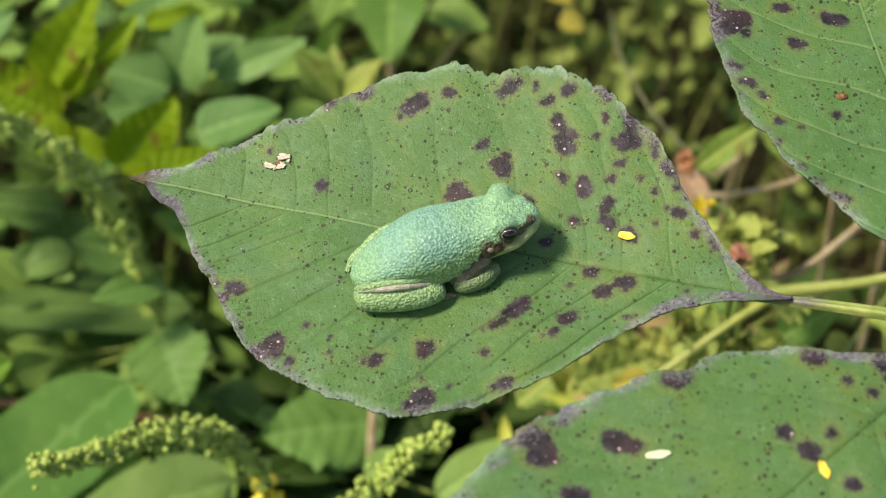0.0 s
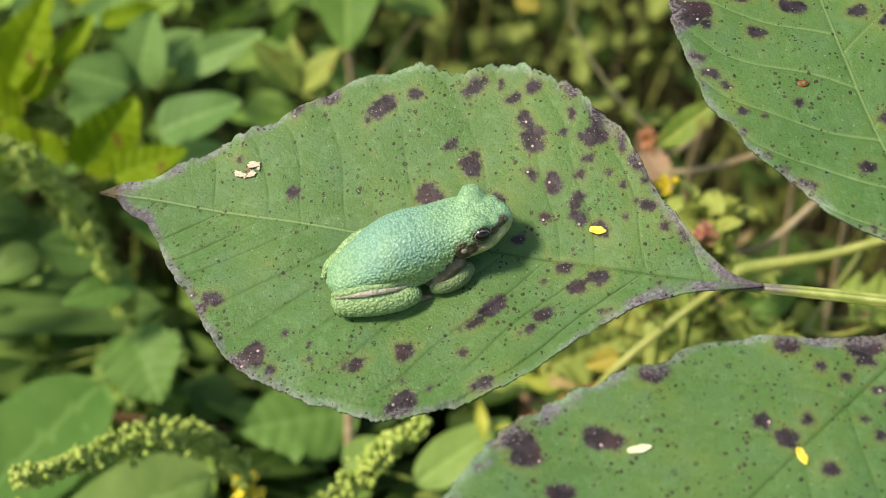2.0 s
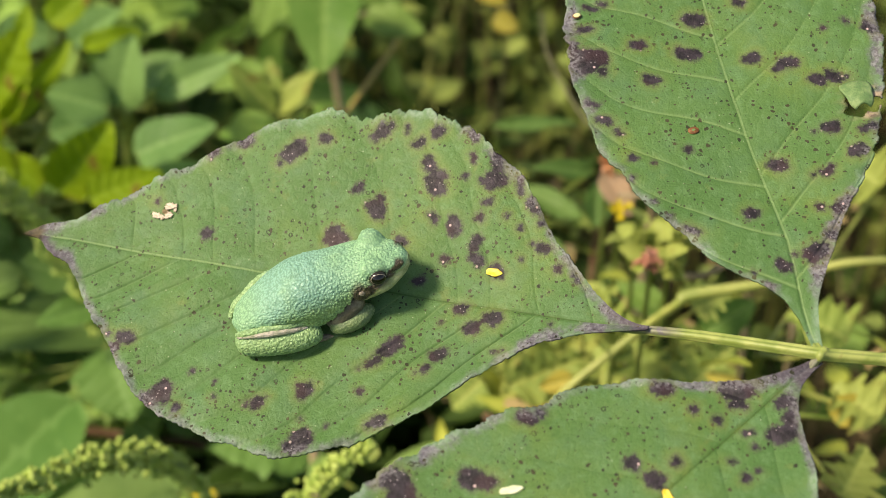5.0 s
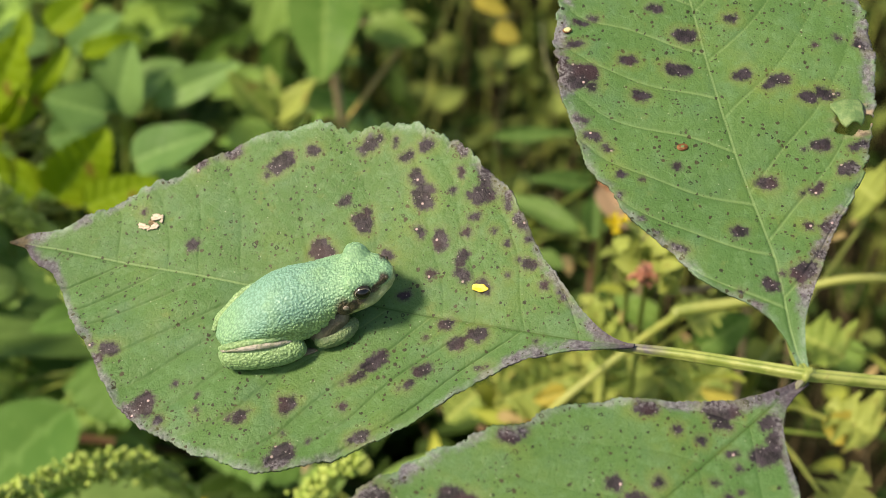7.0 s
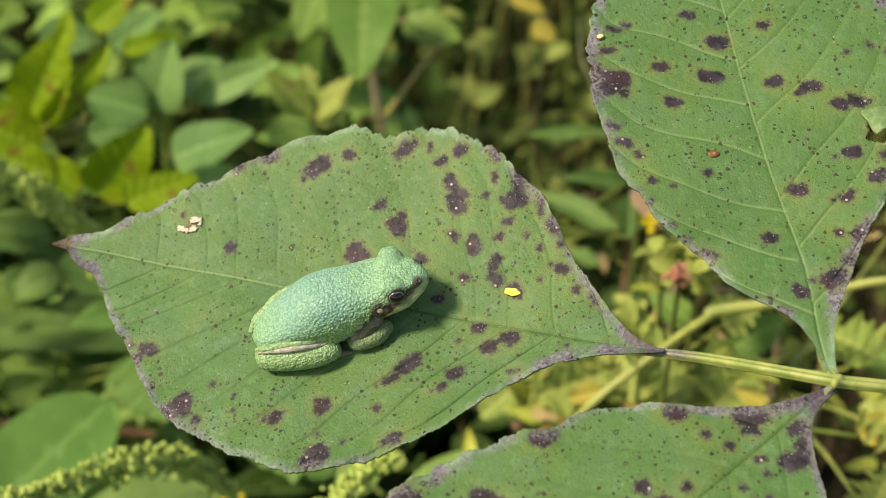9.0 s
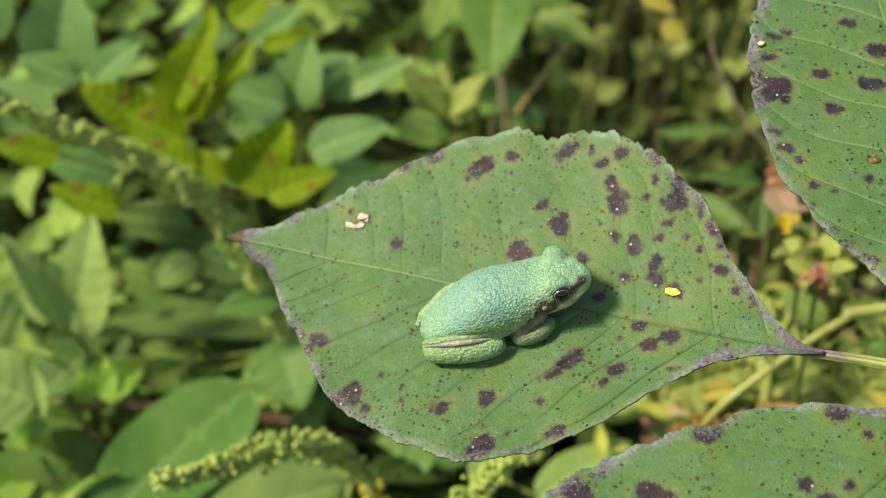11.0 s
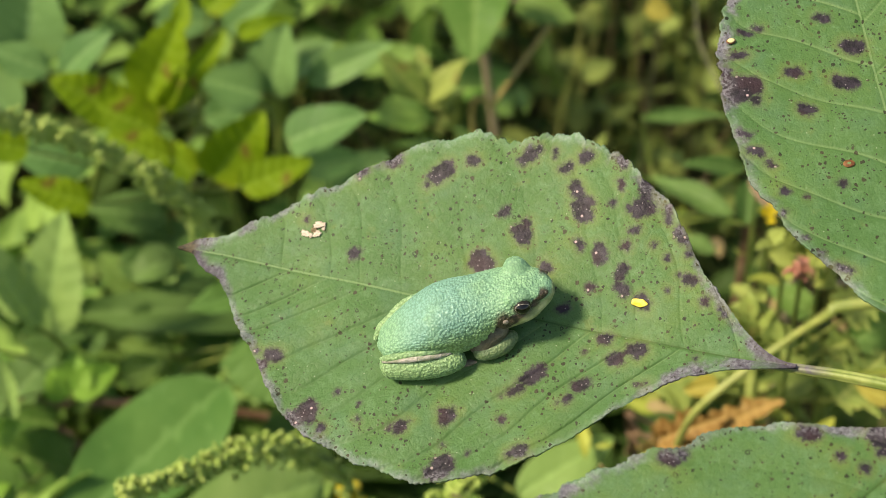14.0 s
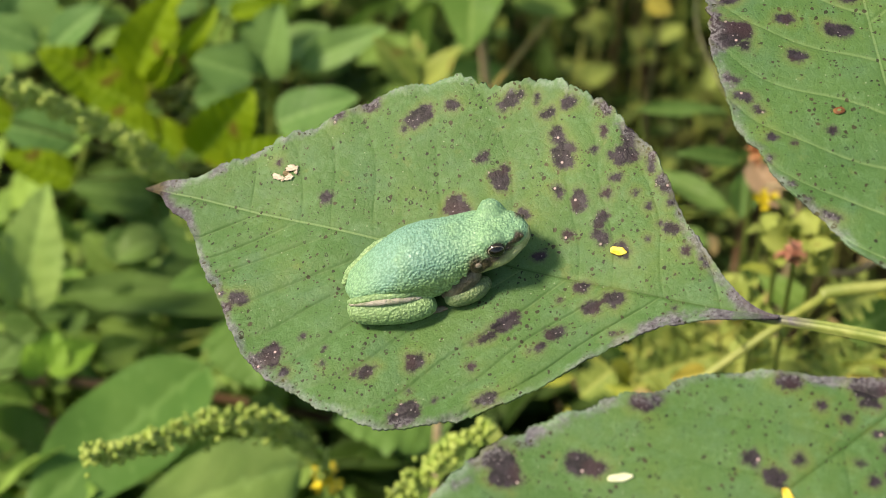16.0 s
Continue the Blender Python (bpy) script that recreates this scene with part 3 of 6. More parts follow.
SIDE_SPOTS_FAR = [(58.7, 26.9, 58.4, 23.9, 2.8), (55.5, 23.5, 55.5, 23.5, 1.3), (62.1, 27.5, 62.1, 27.5, 1.5), (71.7, 20.5, 71.0, 19.0, 0.7), (71.5, 23.3, 70.0, 20.9, 0.7), (65.8, 25.6, 65.7, 22.9, 0.9), (60.5, 16.3, 60.1, 14.4, 1.2), (57.3, 8.4, 56.3, 5.1, 1.6), (52.5, 15.7, 51.8, 13.9, 1.3), (64.6, 4.7, 63.7, 2.2, 1.6), (49.8, 27.9, 48.5, 25.6, 0.9), (45.6, 26.7, 44.6, 24.3, 1.0), (42.8, 23.7, 41.7, 23.2, 0.7), (36.2, 22.4, 36.2, 22.4, 1.1), (34.6, 18.9, 34.6, 18.9, 0.5), (36.1, 12.1, 36.1, 12.1, 1.0), (71.5, 8.4, 70.7, 7.0, 1.1)]
SIDE_SPOTS_TORN = [(66.2, -5.3, 66.0, -6.3, 1.1), (53.1, -3.7, 53.5, -5.4, 1.4), (50.6, -9.4, 50.6, -11.5, 1.6), (49.9, -8.1, 49.9, -8.1, 1.0), (46.3, -14.0, 45.7, -15.4, 1.4), (46.6, -17.2, 45.6, -18.5, 1.5), (45.6, -20.1, 45.6, -20.1, 0.7), (35.6, -12.9, 35.4, -14.9, 1.3), (35.2, -10.7, 35.2, -10.7, 0.6), (29.4, -16.2, 29.6, -17.8, 1.5), (30.3, -1.8, 29.7, -3.5, 1.5), (26.8, -9.8, 27.4, -11.5, 1.1), (26.7, -8.2, 26.7, -8.2, 0.6), (56.6, -19.1, 56.6, -19.1, 0.7), (57.6, -23.2, 56.8, -24.0, 0.7), (55.4, -26.8, 54.5, -28.1, 1.3), (33.6, -19.0, 34.2, -21.7, 1.1)]
SIDE_SPOTS_BASE = [(21.1, 5.4, 21.2, 4.1, 1.3), (10.5, 2.9, 9.7, 1.9, 1.3), (11.0, -2.7, 12.0, -4.9, 1.7), (11.9, 0.0, 11.9, 0.0, 0.6), (19.9, -7.1, 19.9, -7.1, 1.0), (19.0, -9.5, 20.0, -12.8, 1.4), (14.2, -7.6, 14.2, -7.6, 1.3), (7.5, 6.2, 6.6, 5.5, 0.7), (9.8, 7.8, 9.8, 7.8, 0.5), (32.0, 23.6, 32.0, 23.6, 0.7), (26.6, 20.8, 26.6, 20.8, 0.6), (20.7, 17.1, 19.1, 14.5, 0.6), (23.3, 19.0, 23.3, 19.0, 0.5)]
FRONT_LOW = [(-3.4, 0.8), (0, 1.5), (4.1, 3.3), (8.5, 5.6), (10.1, 7), (14.9, 11.2), (18.1, 14.4), (23, 18.5), (28.2, 22.1), (33.3, 24.7), (36.9, 24.5), (41.8, 27.6), (45.2, 28.8), (48.5, 28.9), (50.3, 30.8), (52, 30.6), (56, 31.8), (57.8, 31.6), (61.4, 32.8), (64.8, 33.3), (67.7, 32.9), (73.1, 32.1), (79, 31), (90, 24), (102, 11), (114, 0.2)]
FRONT_HIGH = [(-3.4, 0.7), (0, 0.7), (3.2, 1.4), (5.9, 3.2), (8.5, 6.4), (10.7, 10), (13.9, 13.8), (16.1, 15.8), (24, 22), (40, 30), (60, 33), (80, 29), (98, 14), (114, 0.2)]
FRONT_SPOTS_FAR = [(63.9, -31.3, 63.2, -28.9, 2.0), (65.1, -28.3, 63.3, -27.1, 1.7), (54.2, -23.4, 53.9, -21.9, 1.8), (53.3, -20.7, 52.0, -20.1, 1.4), (40.9, -25.2, 39.9, -23.7, 1.3), (38.0, -23.7, 38.0, -23.7, 1.0), (20.8, -14.5, 19.1, -13.0, 1.4), (12.0, -6.7, 9.9, -4.4, 1.8), (13.5, -4.4, 12.0, -2.8, 1.1), (18.8, -7.8, 18.8, -7.8, 1.0), (17.2, -3.9, 17.2, -3.9, 1.0), (15.8, 0.7, 14.6, 1.5, 0.7), (33.4, -7.9, 33.3, -7.4, 1.4), (28.0, -3.1, 28.0, -3.1, 1.1), (32.9, -3.8, 32.4, -2.5, 1.6), (20.9, 3.0, 20.9, 3.0, 0.7), (21.5, 6.2, 21.5, 6.2, 0.9), (32.4, 4.3, 31.7, 5.0, 1.2), (65.3, -20.3, 64.3, -19.4, 1.7)]
FRONT_SPOTS_BASE = [(7.6, 0.9, 6.0, 1.9, 1.5), (8.1, 3.3, 9.5, 4.9, 1.5), (12.6, 4.1, 10.2, 5.5, 1.7), (10.8, -5.5, 9.2, -3.8, 1.4), (15.9, 0.7, 15.9, 0.7, 0.6), (16.4, 3.4, 16.4, 3.4, 0.7), (21.3, 2.7, 21.3, 2.7, 0.7), (21.8, 6.2, 21.8, 6.2, 0.9), (19.4, 6.7, 19.4, 6.7, 0.5)]

# side veins: where they leave the midrib, their slope, their bow, and how much steeper they run towards the tip
MAIN_VEINS = (((10, 19, 28, 34.5, 46, 60, 73.5, 82, 89, 99), 0.34, 0.003, 0.0), ((12, 20.3, 28.6, 36.2, 45, 53.5, 62, 70, 80.8, 88.5, 97), 0.88, -0.004, 0.5))
SIDE_VEINS = (((8, 18.7, 29.1, 44.2, 57, 69, 81, 92), 0.70, 0.010, 0.0), ((6, 15.8, 25.8, 37.5, 48.5, 60, 71, 82, 93), 0.50, 0.003, 0.0))
FRONT_VEINS = (((9, 20, 31, 43, 55, 67, 79, 91), 0.62, 0.008, 0.0), ((10, 21, 33, 45, 57, 69, 81, 93), 0.62, 0.008, 0.0))
# how far each margin is stained violet-grey, along the leaflet
MAIN_VIOLET = (((0, 1.0), (15, 0.9), (22, 0.85), (28, 0.8), (38, 1.0), (45, 0.5), (54, 0.5), (60, 0.1), (70, 0.12), (80, 0.5), (90, 0.6), (100, 0.55), (110, 0.9), (122, 1.0)), ((0, 1.0), (20, 1.0), (27, 0.5), (36, 0.4), (44, 0.6), (56, 0.6), (66, 0.4), (76, 0.5), (81, 1.0), (88, 0.5), (95, 0.9), (102, 0.7), (108, 0.9), (122, 1.0)))
SIDE_VIOLET = (((-7, 0), (1, 0.1), (4, 0.6), (8, 1.15), (21, 1.1), (26, 0.5), (30, 0.4), (36, 0.7), (48, 1.0), (62, 1.0), (120, 0.6)), ((-7, 0), (4, 0.1), (7, 0.8), (12, 0.2), (19, 0.8), (30, 0.5), (42, 0.5), (50, 0.9), (62, 1.0), (75, 1.0), (120, 0.5)))
FRONT_VIOLET = (((0, 1.0), (20, 0.9), (28, 0.25), (40, 0.8), (48, 0.6), (56, 1.0), (70, 0.9), (114, 0.5)), ((0, 1.0), (10, 1.0), (18, 0.4), (114, 0.3)))


def main_cup(u, v):
    return (-1.8 + 4.0 * (np.abs(v) / 35) ** 1.6) * np.sqrt(np.clip(np.sin(np.pi * np.clip(u / 122, 0, 1)), 0, 1))


def slight_cup(u, v):
    return 0.9 * (np.abs(v) / 30) ** 1.5 - 0.4


MAIN_AT = frame_of((0.0511, -0.0192, 0.5019), (-0.948, 0.3138, -0.0539), (-0.1843, -0.4029, 0.8965))
SIDE_AT = frame_of((0.0775, -0.0263, 0.5104), (-0.1523, 0.9234, 0.3523), (-0.0622, -0.3647, 0.9291))
FRONT_AT = frame_of((0.0748, -0.0348, 0.5056), (-0.7675, -0.6113, -0.1934), (-0.035, -0.2612, 0.9646))
JOINT = Vector((0.0774, -0.0328, 0.5077))


def thicken(ob, metres):
    mod = ob.modifiers.new("thickness", "SOLIDIFY")
    mod.thickness, mod.offset = metres, -1.0


def spotted_sprig():
    sprig = tagged(new("leaf_sprig"), "three dull green leaflets with purple-brown blotches on one pale stalk", "plant sprig")
    sprig.location = JOINT
    inv = Matrix.Translation(-JOINT)
    main_spots = MAIN_SPOTS_TIP + MAIN_SPOTS_EDGE + MAIN_SPOTS_BASE + MAIN_SPOTS_NEAR + MAIN_SPOTS_LOW
    side_spots = SIDE_SPOTS_FAR + SIDE_SPOTS_TORN + SIDE_SPOTS_BASE
    sets = (
        (dict(length=122, low=MAIN_LOW, high=MAIN_HIGH, spots=main_spots, cup=main_cup, teeth=42, seed=3, stalk=14, violet=MAIN_VIOLET, rib=(((0, 0.2), (8, 0.5), (16, 0.7), (110, 0.6), (122, 0.9)), ((0, 0.3), (12, 0.1), (48, 0.0), (66, 0.9), (122, 1.0))), tip=4.5, rough=0.6, faint=0.2, veins=MAIN_VEINS, nu=700, nv=91), MAIN_AT, "horizontal green leaflet with dark blotches, carrying the frog"),
        (dict(length=120, low=SIDE_LOW, high=SIDE_HIGH, spots=side_spots, cup=slight_cup, teeth=38, seed=5, stalk=-8, violet=SIDE_VIOLET, rib=(((-6.8, 1.3), (-3, 1.5), (2, 1.4), (8, 0.8), (15, 0.3), (24, 0.6), (36, 1.2), (46, 1.3), (70, 0.6), (120, 0)), ((-7, 0.9), (120, 0.85))), wing=6.8, hole=(39.3, -20.8, 2.9, 3.2), rough=0.5, faint=0.0, veins=SIDE_VEINS), SIDE_AT, "upright blotched leaflet with a torn hole at its margin"),
        (dict(length=114, low=FRONT_LOW, high=FRONT_HIGH, spots=FRONT_SPOTS_FAR + FRONT_SPOTS_BASE, cup=slight_cup, teeth=34, seed=8, stalk=9, violet=FRONT_VIOLET, rib=(((-3.4, 0.0), (0, -0.4), (5, -0.6), (60, -0.7), (114, 0)), ((-4, 0.4), (4, 0.0), (114, 0.0))), wing=3.4, rough=0.6, faint=0.22, veins=FRONT_VEINS), FRONT_AT, "low blotched leaflet pointing forward"),
    )
    for shape, at, label in sets:
        ob = link("leaflet", blade("leaflet", **shape), LEAF, sprig, label)
        ob.matrix_local = inv @ at
        thicken(ob, 0.0004)
        if "hole" in shape:
            torn = ob
    # a curled scrap of blade across the torn hole, and a little orange gall
    a, b = np.meshgrid(np.linspace(0, 1, 16), np.linspace(-1, 1, 14), indexing="ij")
    wide = 2.7 * np.sqrt(np.clip(1 - (1.15 * a - 0.25) ** 2, 0.05, 1)) + 0.15 * np.sin(9 * a)
    scrap = mesh_of("torn_scrap", np.stack([43.3 - 5.6 * a + 0.3 * np.cos(2 * b), -20.4 + wide * b, 0.5 + 1.5 * np.sin(2.0 * a) - 0.9 * b * b * a], -1) / 1000, sheet_faces(16, 14))
    ob = link("torn_scrap", scrap, SCRAP, torn, "pale curled scrap at the torn hole")
    thicken(ob, 0.0003)
    for x, y, radius, lift, mat, label in ((39.7, 10.3, 0.95, 0.0, GALL, "small orange-brown leaf gall"), (39.7, 10.3, 0.4, 0.16, SCRAP, "pale middle of the gall"), (69.0, 25.0, 0.8, 0.3, GALL, "dark ring round a pale leaf gall"), (69.0, 25.0, 0.62, 0.5, PALE_GALL, "pale oval leaf gall")):
        ball = bmesh.new()
        bmesh.ops.create_uvsphere(ball, u_segments=20, v_segments=10, radius=radius / 1000)
        gm = bpy.data.meshes.new("gall")
        ball.to_mesh(gm)
        ball.free()
        ob = link("gall", smooth(gm), mat, torn, label)
        ob.matrix_local = pose(x / 1000, y / 1000, 0.0003 + lift / 1000) @ Matrix.Diagonal((0.8, 1.1, 0.25, 1))
    # stalks: to the main leaflet, to the two others, and on to the plant
    stalks = (
        ([MAIN_AT @ Vector((0.014, 0.0003, -0.0046)), MAIN_AT @ Vector((0.004, 0, -0.0027)), MAIN_AT @ Vector((-0.002, 0, -0.0016)), MAIN_AT @ Vector((-0.008, 0, -0.0008)), (0.0675, -0.0275, 0.5052), JOINT], (0.0004, 0.0008, 0.00095, 0.00105, 0.0011, 0.00115)),
        ([SIDE_AT @ Vector((0.020, 0.0008, -0.0019)), SIDE_AT @ Vector((0.008, 0.0008, -0.0022)), SIDE_AT @ Vector((0.0005, 0.0014, -0.0021)), SIDE_AT @ Vector((-0.004, 0.0014, -0.0018)), JOINT], (0.0003, 0.0006, 0.0009, 0.0010, 0.0009)),
        ([FRONT_AT @ Vector((0.014, -0.0006, -0.0018)), FRONT_AT @ Vector((0.006, -0.0006, -0.0020)), FRONT_AT @ Vector((0.0005, -0.0004, -0.0022)), JOINT], (0.0003, 0.0005, 0.0006, 0.0008)),
        ([JOINT, (0.105, -0.036, 0.5065), (0.15, -0.040, 0.502), (0.21, -0.03, 0.485), (0.25, -0.02, 0.38), (0.262, -0.01, -0.005)], (0.00115, 0.0012, 0.0014, 0.0018, 0.003, 0.004)),
    )
    for k, (pts, radii) in enumerate(stalks):
        me = tube_mesh("stalk", [Vector(p) - JOINT for p in pts], radii, 40, 60, groove=0.2)
        add_attr(me, "rib", np.tile(np.cos(2.5 * np.linspace(0, 2 * np.pi, 40, endpoint=False)) ** 2, 60))
        upper = np.clip(np.sin(np.linspace(0, 2 * np.pi, 40, endpoint=False)) * 2 + 0.6, 0, 1)
        add_attr(me, "tinge", np.outer(np.clip(np.linspace(4.0, -3.0, 60), 0, 1) if k == 0 else np.full(60, 0.75 if k == 2 else 0.0), upper))
        link("stalk", me, STALK, sprig, "pale yellow-green ribbed stalk")
    node = bmesh.new()
    bmesh.ops.create_icosphere(node, subdivisions=3, radius=0.0012)
    for v in node.verts:
        v.co += v.co.normalized() * 0.0003 * math.sin(v.co.x * 2600) * math.sin(v.co.y * 2300 + 1)
    nm = bpy.data.meshes.new("node")
    node.to_mesh(nm)
    node.free()
    link("node", smooth(nm), STALK, sprig, "swollen joint of the stalks")
    return sprig


spotted_sprig()


# ---- the tree frog ----
def granules(points, cell, seed):
    """Distance from each point to the middle of the nearest grain, in grains; grains jittered on a lattice."""
    q = np.asarray(points) / cell
    home = np.floor(q).astype(np.int64)
    best = np.full(q.shape[:-1], 9.0)
    for off in np.ndindex(3, 3, 3):
        h = home + np.array(off) - 1
        k = h[..., 0] * 73856093 ^ h[..., 1] * 19349663 ^ h[..., 2] * 83492791 ^ seed * 2654435761
        jit = []
        for turn in range(3):
            k = (k * 1103515245 + 12345) & 0x7FFFFFFF
            jit.append(0.12 + 0.76 * ((k >> 8) % 1024) / 1024)
        best = np.minimum(best, np.linalg.norm(q - h - np.stack(jit, -1), axis=-1))
    return best


def grain_height(points, cell, seed):
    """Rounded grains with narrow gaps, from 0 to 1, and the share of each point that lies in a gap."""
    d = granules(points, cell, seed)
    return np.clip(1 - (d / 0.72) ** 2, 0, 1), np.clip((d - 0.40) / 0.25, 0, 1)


def frog():
    """A crouching tree frog; x ahead, y to its left, z up, in millimetres until the end."""
    root = tagged(new("tree_frog"), "small pale green tree frog with granular skin crouching on the leaf", "frog")
    fwd = Vector((-0.863, -0.504, 0))
    ahead = MAIN_AT.to_3x3() @ fwd
    up = MAIN_AT.to_3x3() @ Vector((0.504 * 0.29, -0.863 * 0.29, 0.957))
    start = MAIN_AT @ Vector((0.0722, 0.0138, -0.0009))
    root.matrix_world = frame_of(start, ahead, up)
    rows = np.array([(-0.7, 0.6, 4.0, 2.8), (0.6, 3.6, 5.5, 1.5), (3, 5.2, 7.1, 0.6), (6, 6.2, 8.9, 0.3), (9, 6.7, 10.4, 0.2), (12.2, 6.9, 11.6, 0.2), (15.4, 6.75, 11.6, 0.3), (18, 6.4, 11.1, 0.6), (21, 6.1, 10.6, 1.2), (24, 5.9, 10.4, 2.2), (27, 5.6, 10.2, 2.9), (29.3, 4.8, 9.7, 3.6), (31.2, 3.7, 9.0, 4.3), (32.7, 2.5, 8.3, 4.9), (33.6, 1.0, 7.3, 5.7)])

    def bend(q):
        """The head turns a little to the frog's right."""
        q = np.array(q, float)
        a = radians(-10) * np.clip((q[..., 0] - 19) / 7, 0, 1)
        dx, dy = q[..., 0] - 22, q[..., 1] + 0.5 * np.clip((q[..., 0] - 19) / 7, 0, 1)
        return np.stack([22 + dx * np.cos(a) - dy * np.sin(a), dx * np.sin(a) + dy * np.cos(a), q[..., 2]], -1)

    n, sides = 340, 400
    r = spline(rows, n)
    th = np.linspace(0, 2 * np.pi, sides, endpoint=False)
    c, s = np.cos(th), np.sin(th)
    sq = lambda a, e: np.sign(a) * np.abs(a) ** e
    mid = r[:, 3] + 0.42 * (r[:, 2] - r[:, 3])
    Y = r[:, 1:2] * sq(c, 0.78)[None]
    Z = np.where(s[None] > 0, mid[:, None] + (r[:, 2] - mid)[:, None] * sq(np.maximum(s, 0), 0.86)[None], mid[:, None] - (mid - r[:, 3])[:, None] * sq(np.maximum(-s, 0), 0.75)[None])
    X = np.repeat(r[:, :1], sides, 1)
    P = np.stack([X, Y, Z], -1)
    mid3 = np.stack([r[:, 0], 0 * mid, mid], -1)[:, None]
    out = P - mid3
    out /= np.linalg.norm(out, axis=-1, keepdims=True) + 1e-9

    def swell(at, radius, height, way=None, power=2):
        d = np.linalg.norm((P - np.array(at)) / np.array(radius), axis=-1)
        k = np.exp(-d ** power)[..., None] * height
        return k * (out if way is None else np.array(way))

    for sg in (-1, 1):
        # brow over the eye, ridge to the nostril, cheek, jaw, and the hip's corner
        P = P + swell((27.9, 3.7 * sg, 10.3), (2.6, 2.0, 2.4), 0.9 if sg < 0 else 2.1, (0.0, 0.30 * sg, 0.95), 6)
        P = P + swell((31.4, 2.5 * sg, 8.7), (2.0, 1.0, 1.0), 0.6)
        P = P + swell((32.4, 2.0 * sg, 8.3), (0.8, 0.8, 0.7), 0.35)
        P = P + swell((30.8, 3.4 * sg, 6.9), (1.9, 1.3, 0.9), -0.55)
        P = P + swell((28.3, 5.0 * sg, 7.9), (1.6, 1.2, 1.2), -0.6)
        P = P + swell((29.0, 4.2 * sg, 5.0), (3.2, 1.4, 0.9), 0.45)
        P = P + swell((12.0, 4.6 * sg, 11.2), (4.0, 2.4, 2.4), 0.3 if sg < 0 else -0.5)
        P = P + swell((7.0, 5.4, 7.0), (4.0, 2.6, 2.6), -0.5 if sg > 0 else 0.0)
        P = P + swell((7.0, 6.2 * sg, 4.0), (6.5, 2.2, 2.0), -1.0)
    P = P + swell((23.8, 0, 12), (2.6, 6, 3), -0.45)
    P = P + swell((28.5, 0, 11.5), (2.6, 1.7, 2), -0.5)
    P = P + swell((31.5, 0, 9.5), (1.6, 1.3, 1.2), -0.3)
    # under the fold from the ear to the leg the flank falls in; the jaw ends in an edge
    ragged = 0.35 * np.sin(P[..., 0] * 3.1 + 1) + 0.25 * np.sin(P[..., 0] * 7.3)
    fold = np.interp(P[..., 0], (13.5, 15.6, 18.7, 21.2, 22.4, 23.2, 24.6, 28, 31, 33), (-1.0, 1.9, 3.7, 4.9, 5.9, 4.8, 3.7, 3.6, 4.2, 5.0)) + ragged * np.clip((24 - P[..., 0]) / 3, 0, 1)
    under = np.clip((fold - P[..., 2]) / 0.7, 0, 1)
    under = under * under * (3 - 2 * under)
    P[..., 1] -= np.sign(P[..., 1]) * under * np.clip(np.abs(P[..., 1]) - 1.0, 0, 1.9) * np.clip((P[..., 0] - 14) / 3, 0, 1)
    # wrinkles over the shoulder
    flank = np.clip((0.62 - np.repeat(s[None], n, 0)) / 0.7, 0, 1)
    for k in range(150):
        w = np.random.default_rng(k).uniform(-1, 1, 3)
        P = P + swell((16 + 17 * w[0], 7 * w[1], 8 + 5 * w[2]), (0.8, 0.8, 0.8), 0.07)
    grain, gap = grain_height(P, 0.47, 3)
    fine, _ = grain_height(P, 0.26, 8)
    calm = np.clip((P[..., 0] - 29) / 3, 0, 1)
    jaw = np.clip((P[..., 0] - 22) / 2, 0, 1) * np.clip((7.2 - P[..., 2]) / 0.8, 0, 1)
    tall = (0.165 + 0.05 * flank) * (1 - 0.4 * calm) * (1 - 0.75 * jaw) * (1 - 0.6 * under)
    P = P + out * (tall * grain + 0.04 * fine)[..., None]
    me = mesh_of("body", bend(P) / 1000, sheet_faces(n, sides, True).tolist() + [list(range(sides))[::-1], [(n - 1) * sides + k for k in range(sides)]])
    ay = np.abs(P[..., 1])
    line = np.abs(P[..., 2] - (6.6 + 0.33 * (P[..., 0] - 27)) + 0.4 * np.sin(P[..., 0] * 2.1) * np.sin(P[..., 2] * 3)) / np.interp(P[..., 0], (24, 29), (1.6, 0.8))
    stripe = np.exp(-line ** 4) * np.clip((P[..., 0] - 21.5) / 1.5, 0, 1) * np.clip((28.5 - P[..., 0]) / 2.5, 0.75, 1) * np.clip((ay - 1.0) / 1.2, 0, 1)
    cheek = np.exp(-(np.hypot(P[..., 0] - 24.3, P[..., 2] - 6.5) / 1.9) ** 4) * np.clip((ay - 3) / 1.5, 0, 1)
    socket = np.exp(-(np.hypot(P[..., 0] - 28.3, (P[..., 2] - 7.7) * 1.2) / 2.05) ** 4) * np.clip((ay - 3) / 1.2, 0, 1)
    add_attr(me, "stripe", np.clip(np.maximum(stripe * 1.4, np.maximum(cheek, 0.95 * socket)), 0, 1))
    add_attr(me, "throat", np.clip((6.9 + 0.12 * (P[..., 0] - 27) - P[..., 2]) / 0.8, 0, 1) * np.clip((P[..., 0] - 22) / 2, 0, 1) * 0.85)
    add_attr(me, "armpit", under * np.clip((25 - P[..., 0]) / 2, 0, 1))
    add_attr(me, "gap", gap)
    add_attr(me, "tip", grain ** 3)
    add_attr(me, "flank", flank)
    body = link("body", me, SKIN, root)

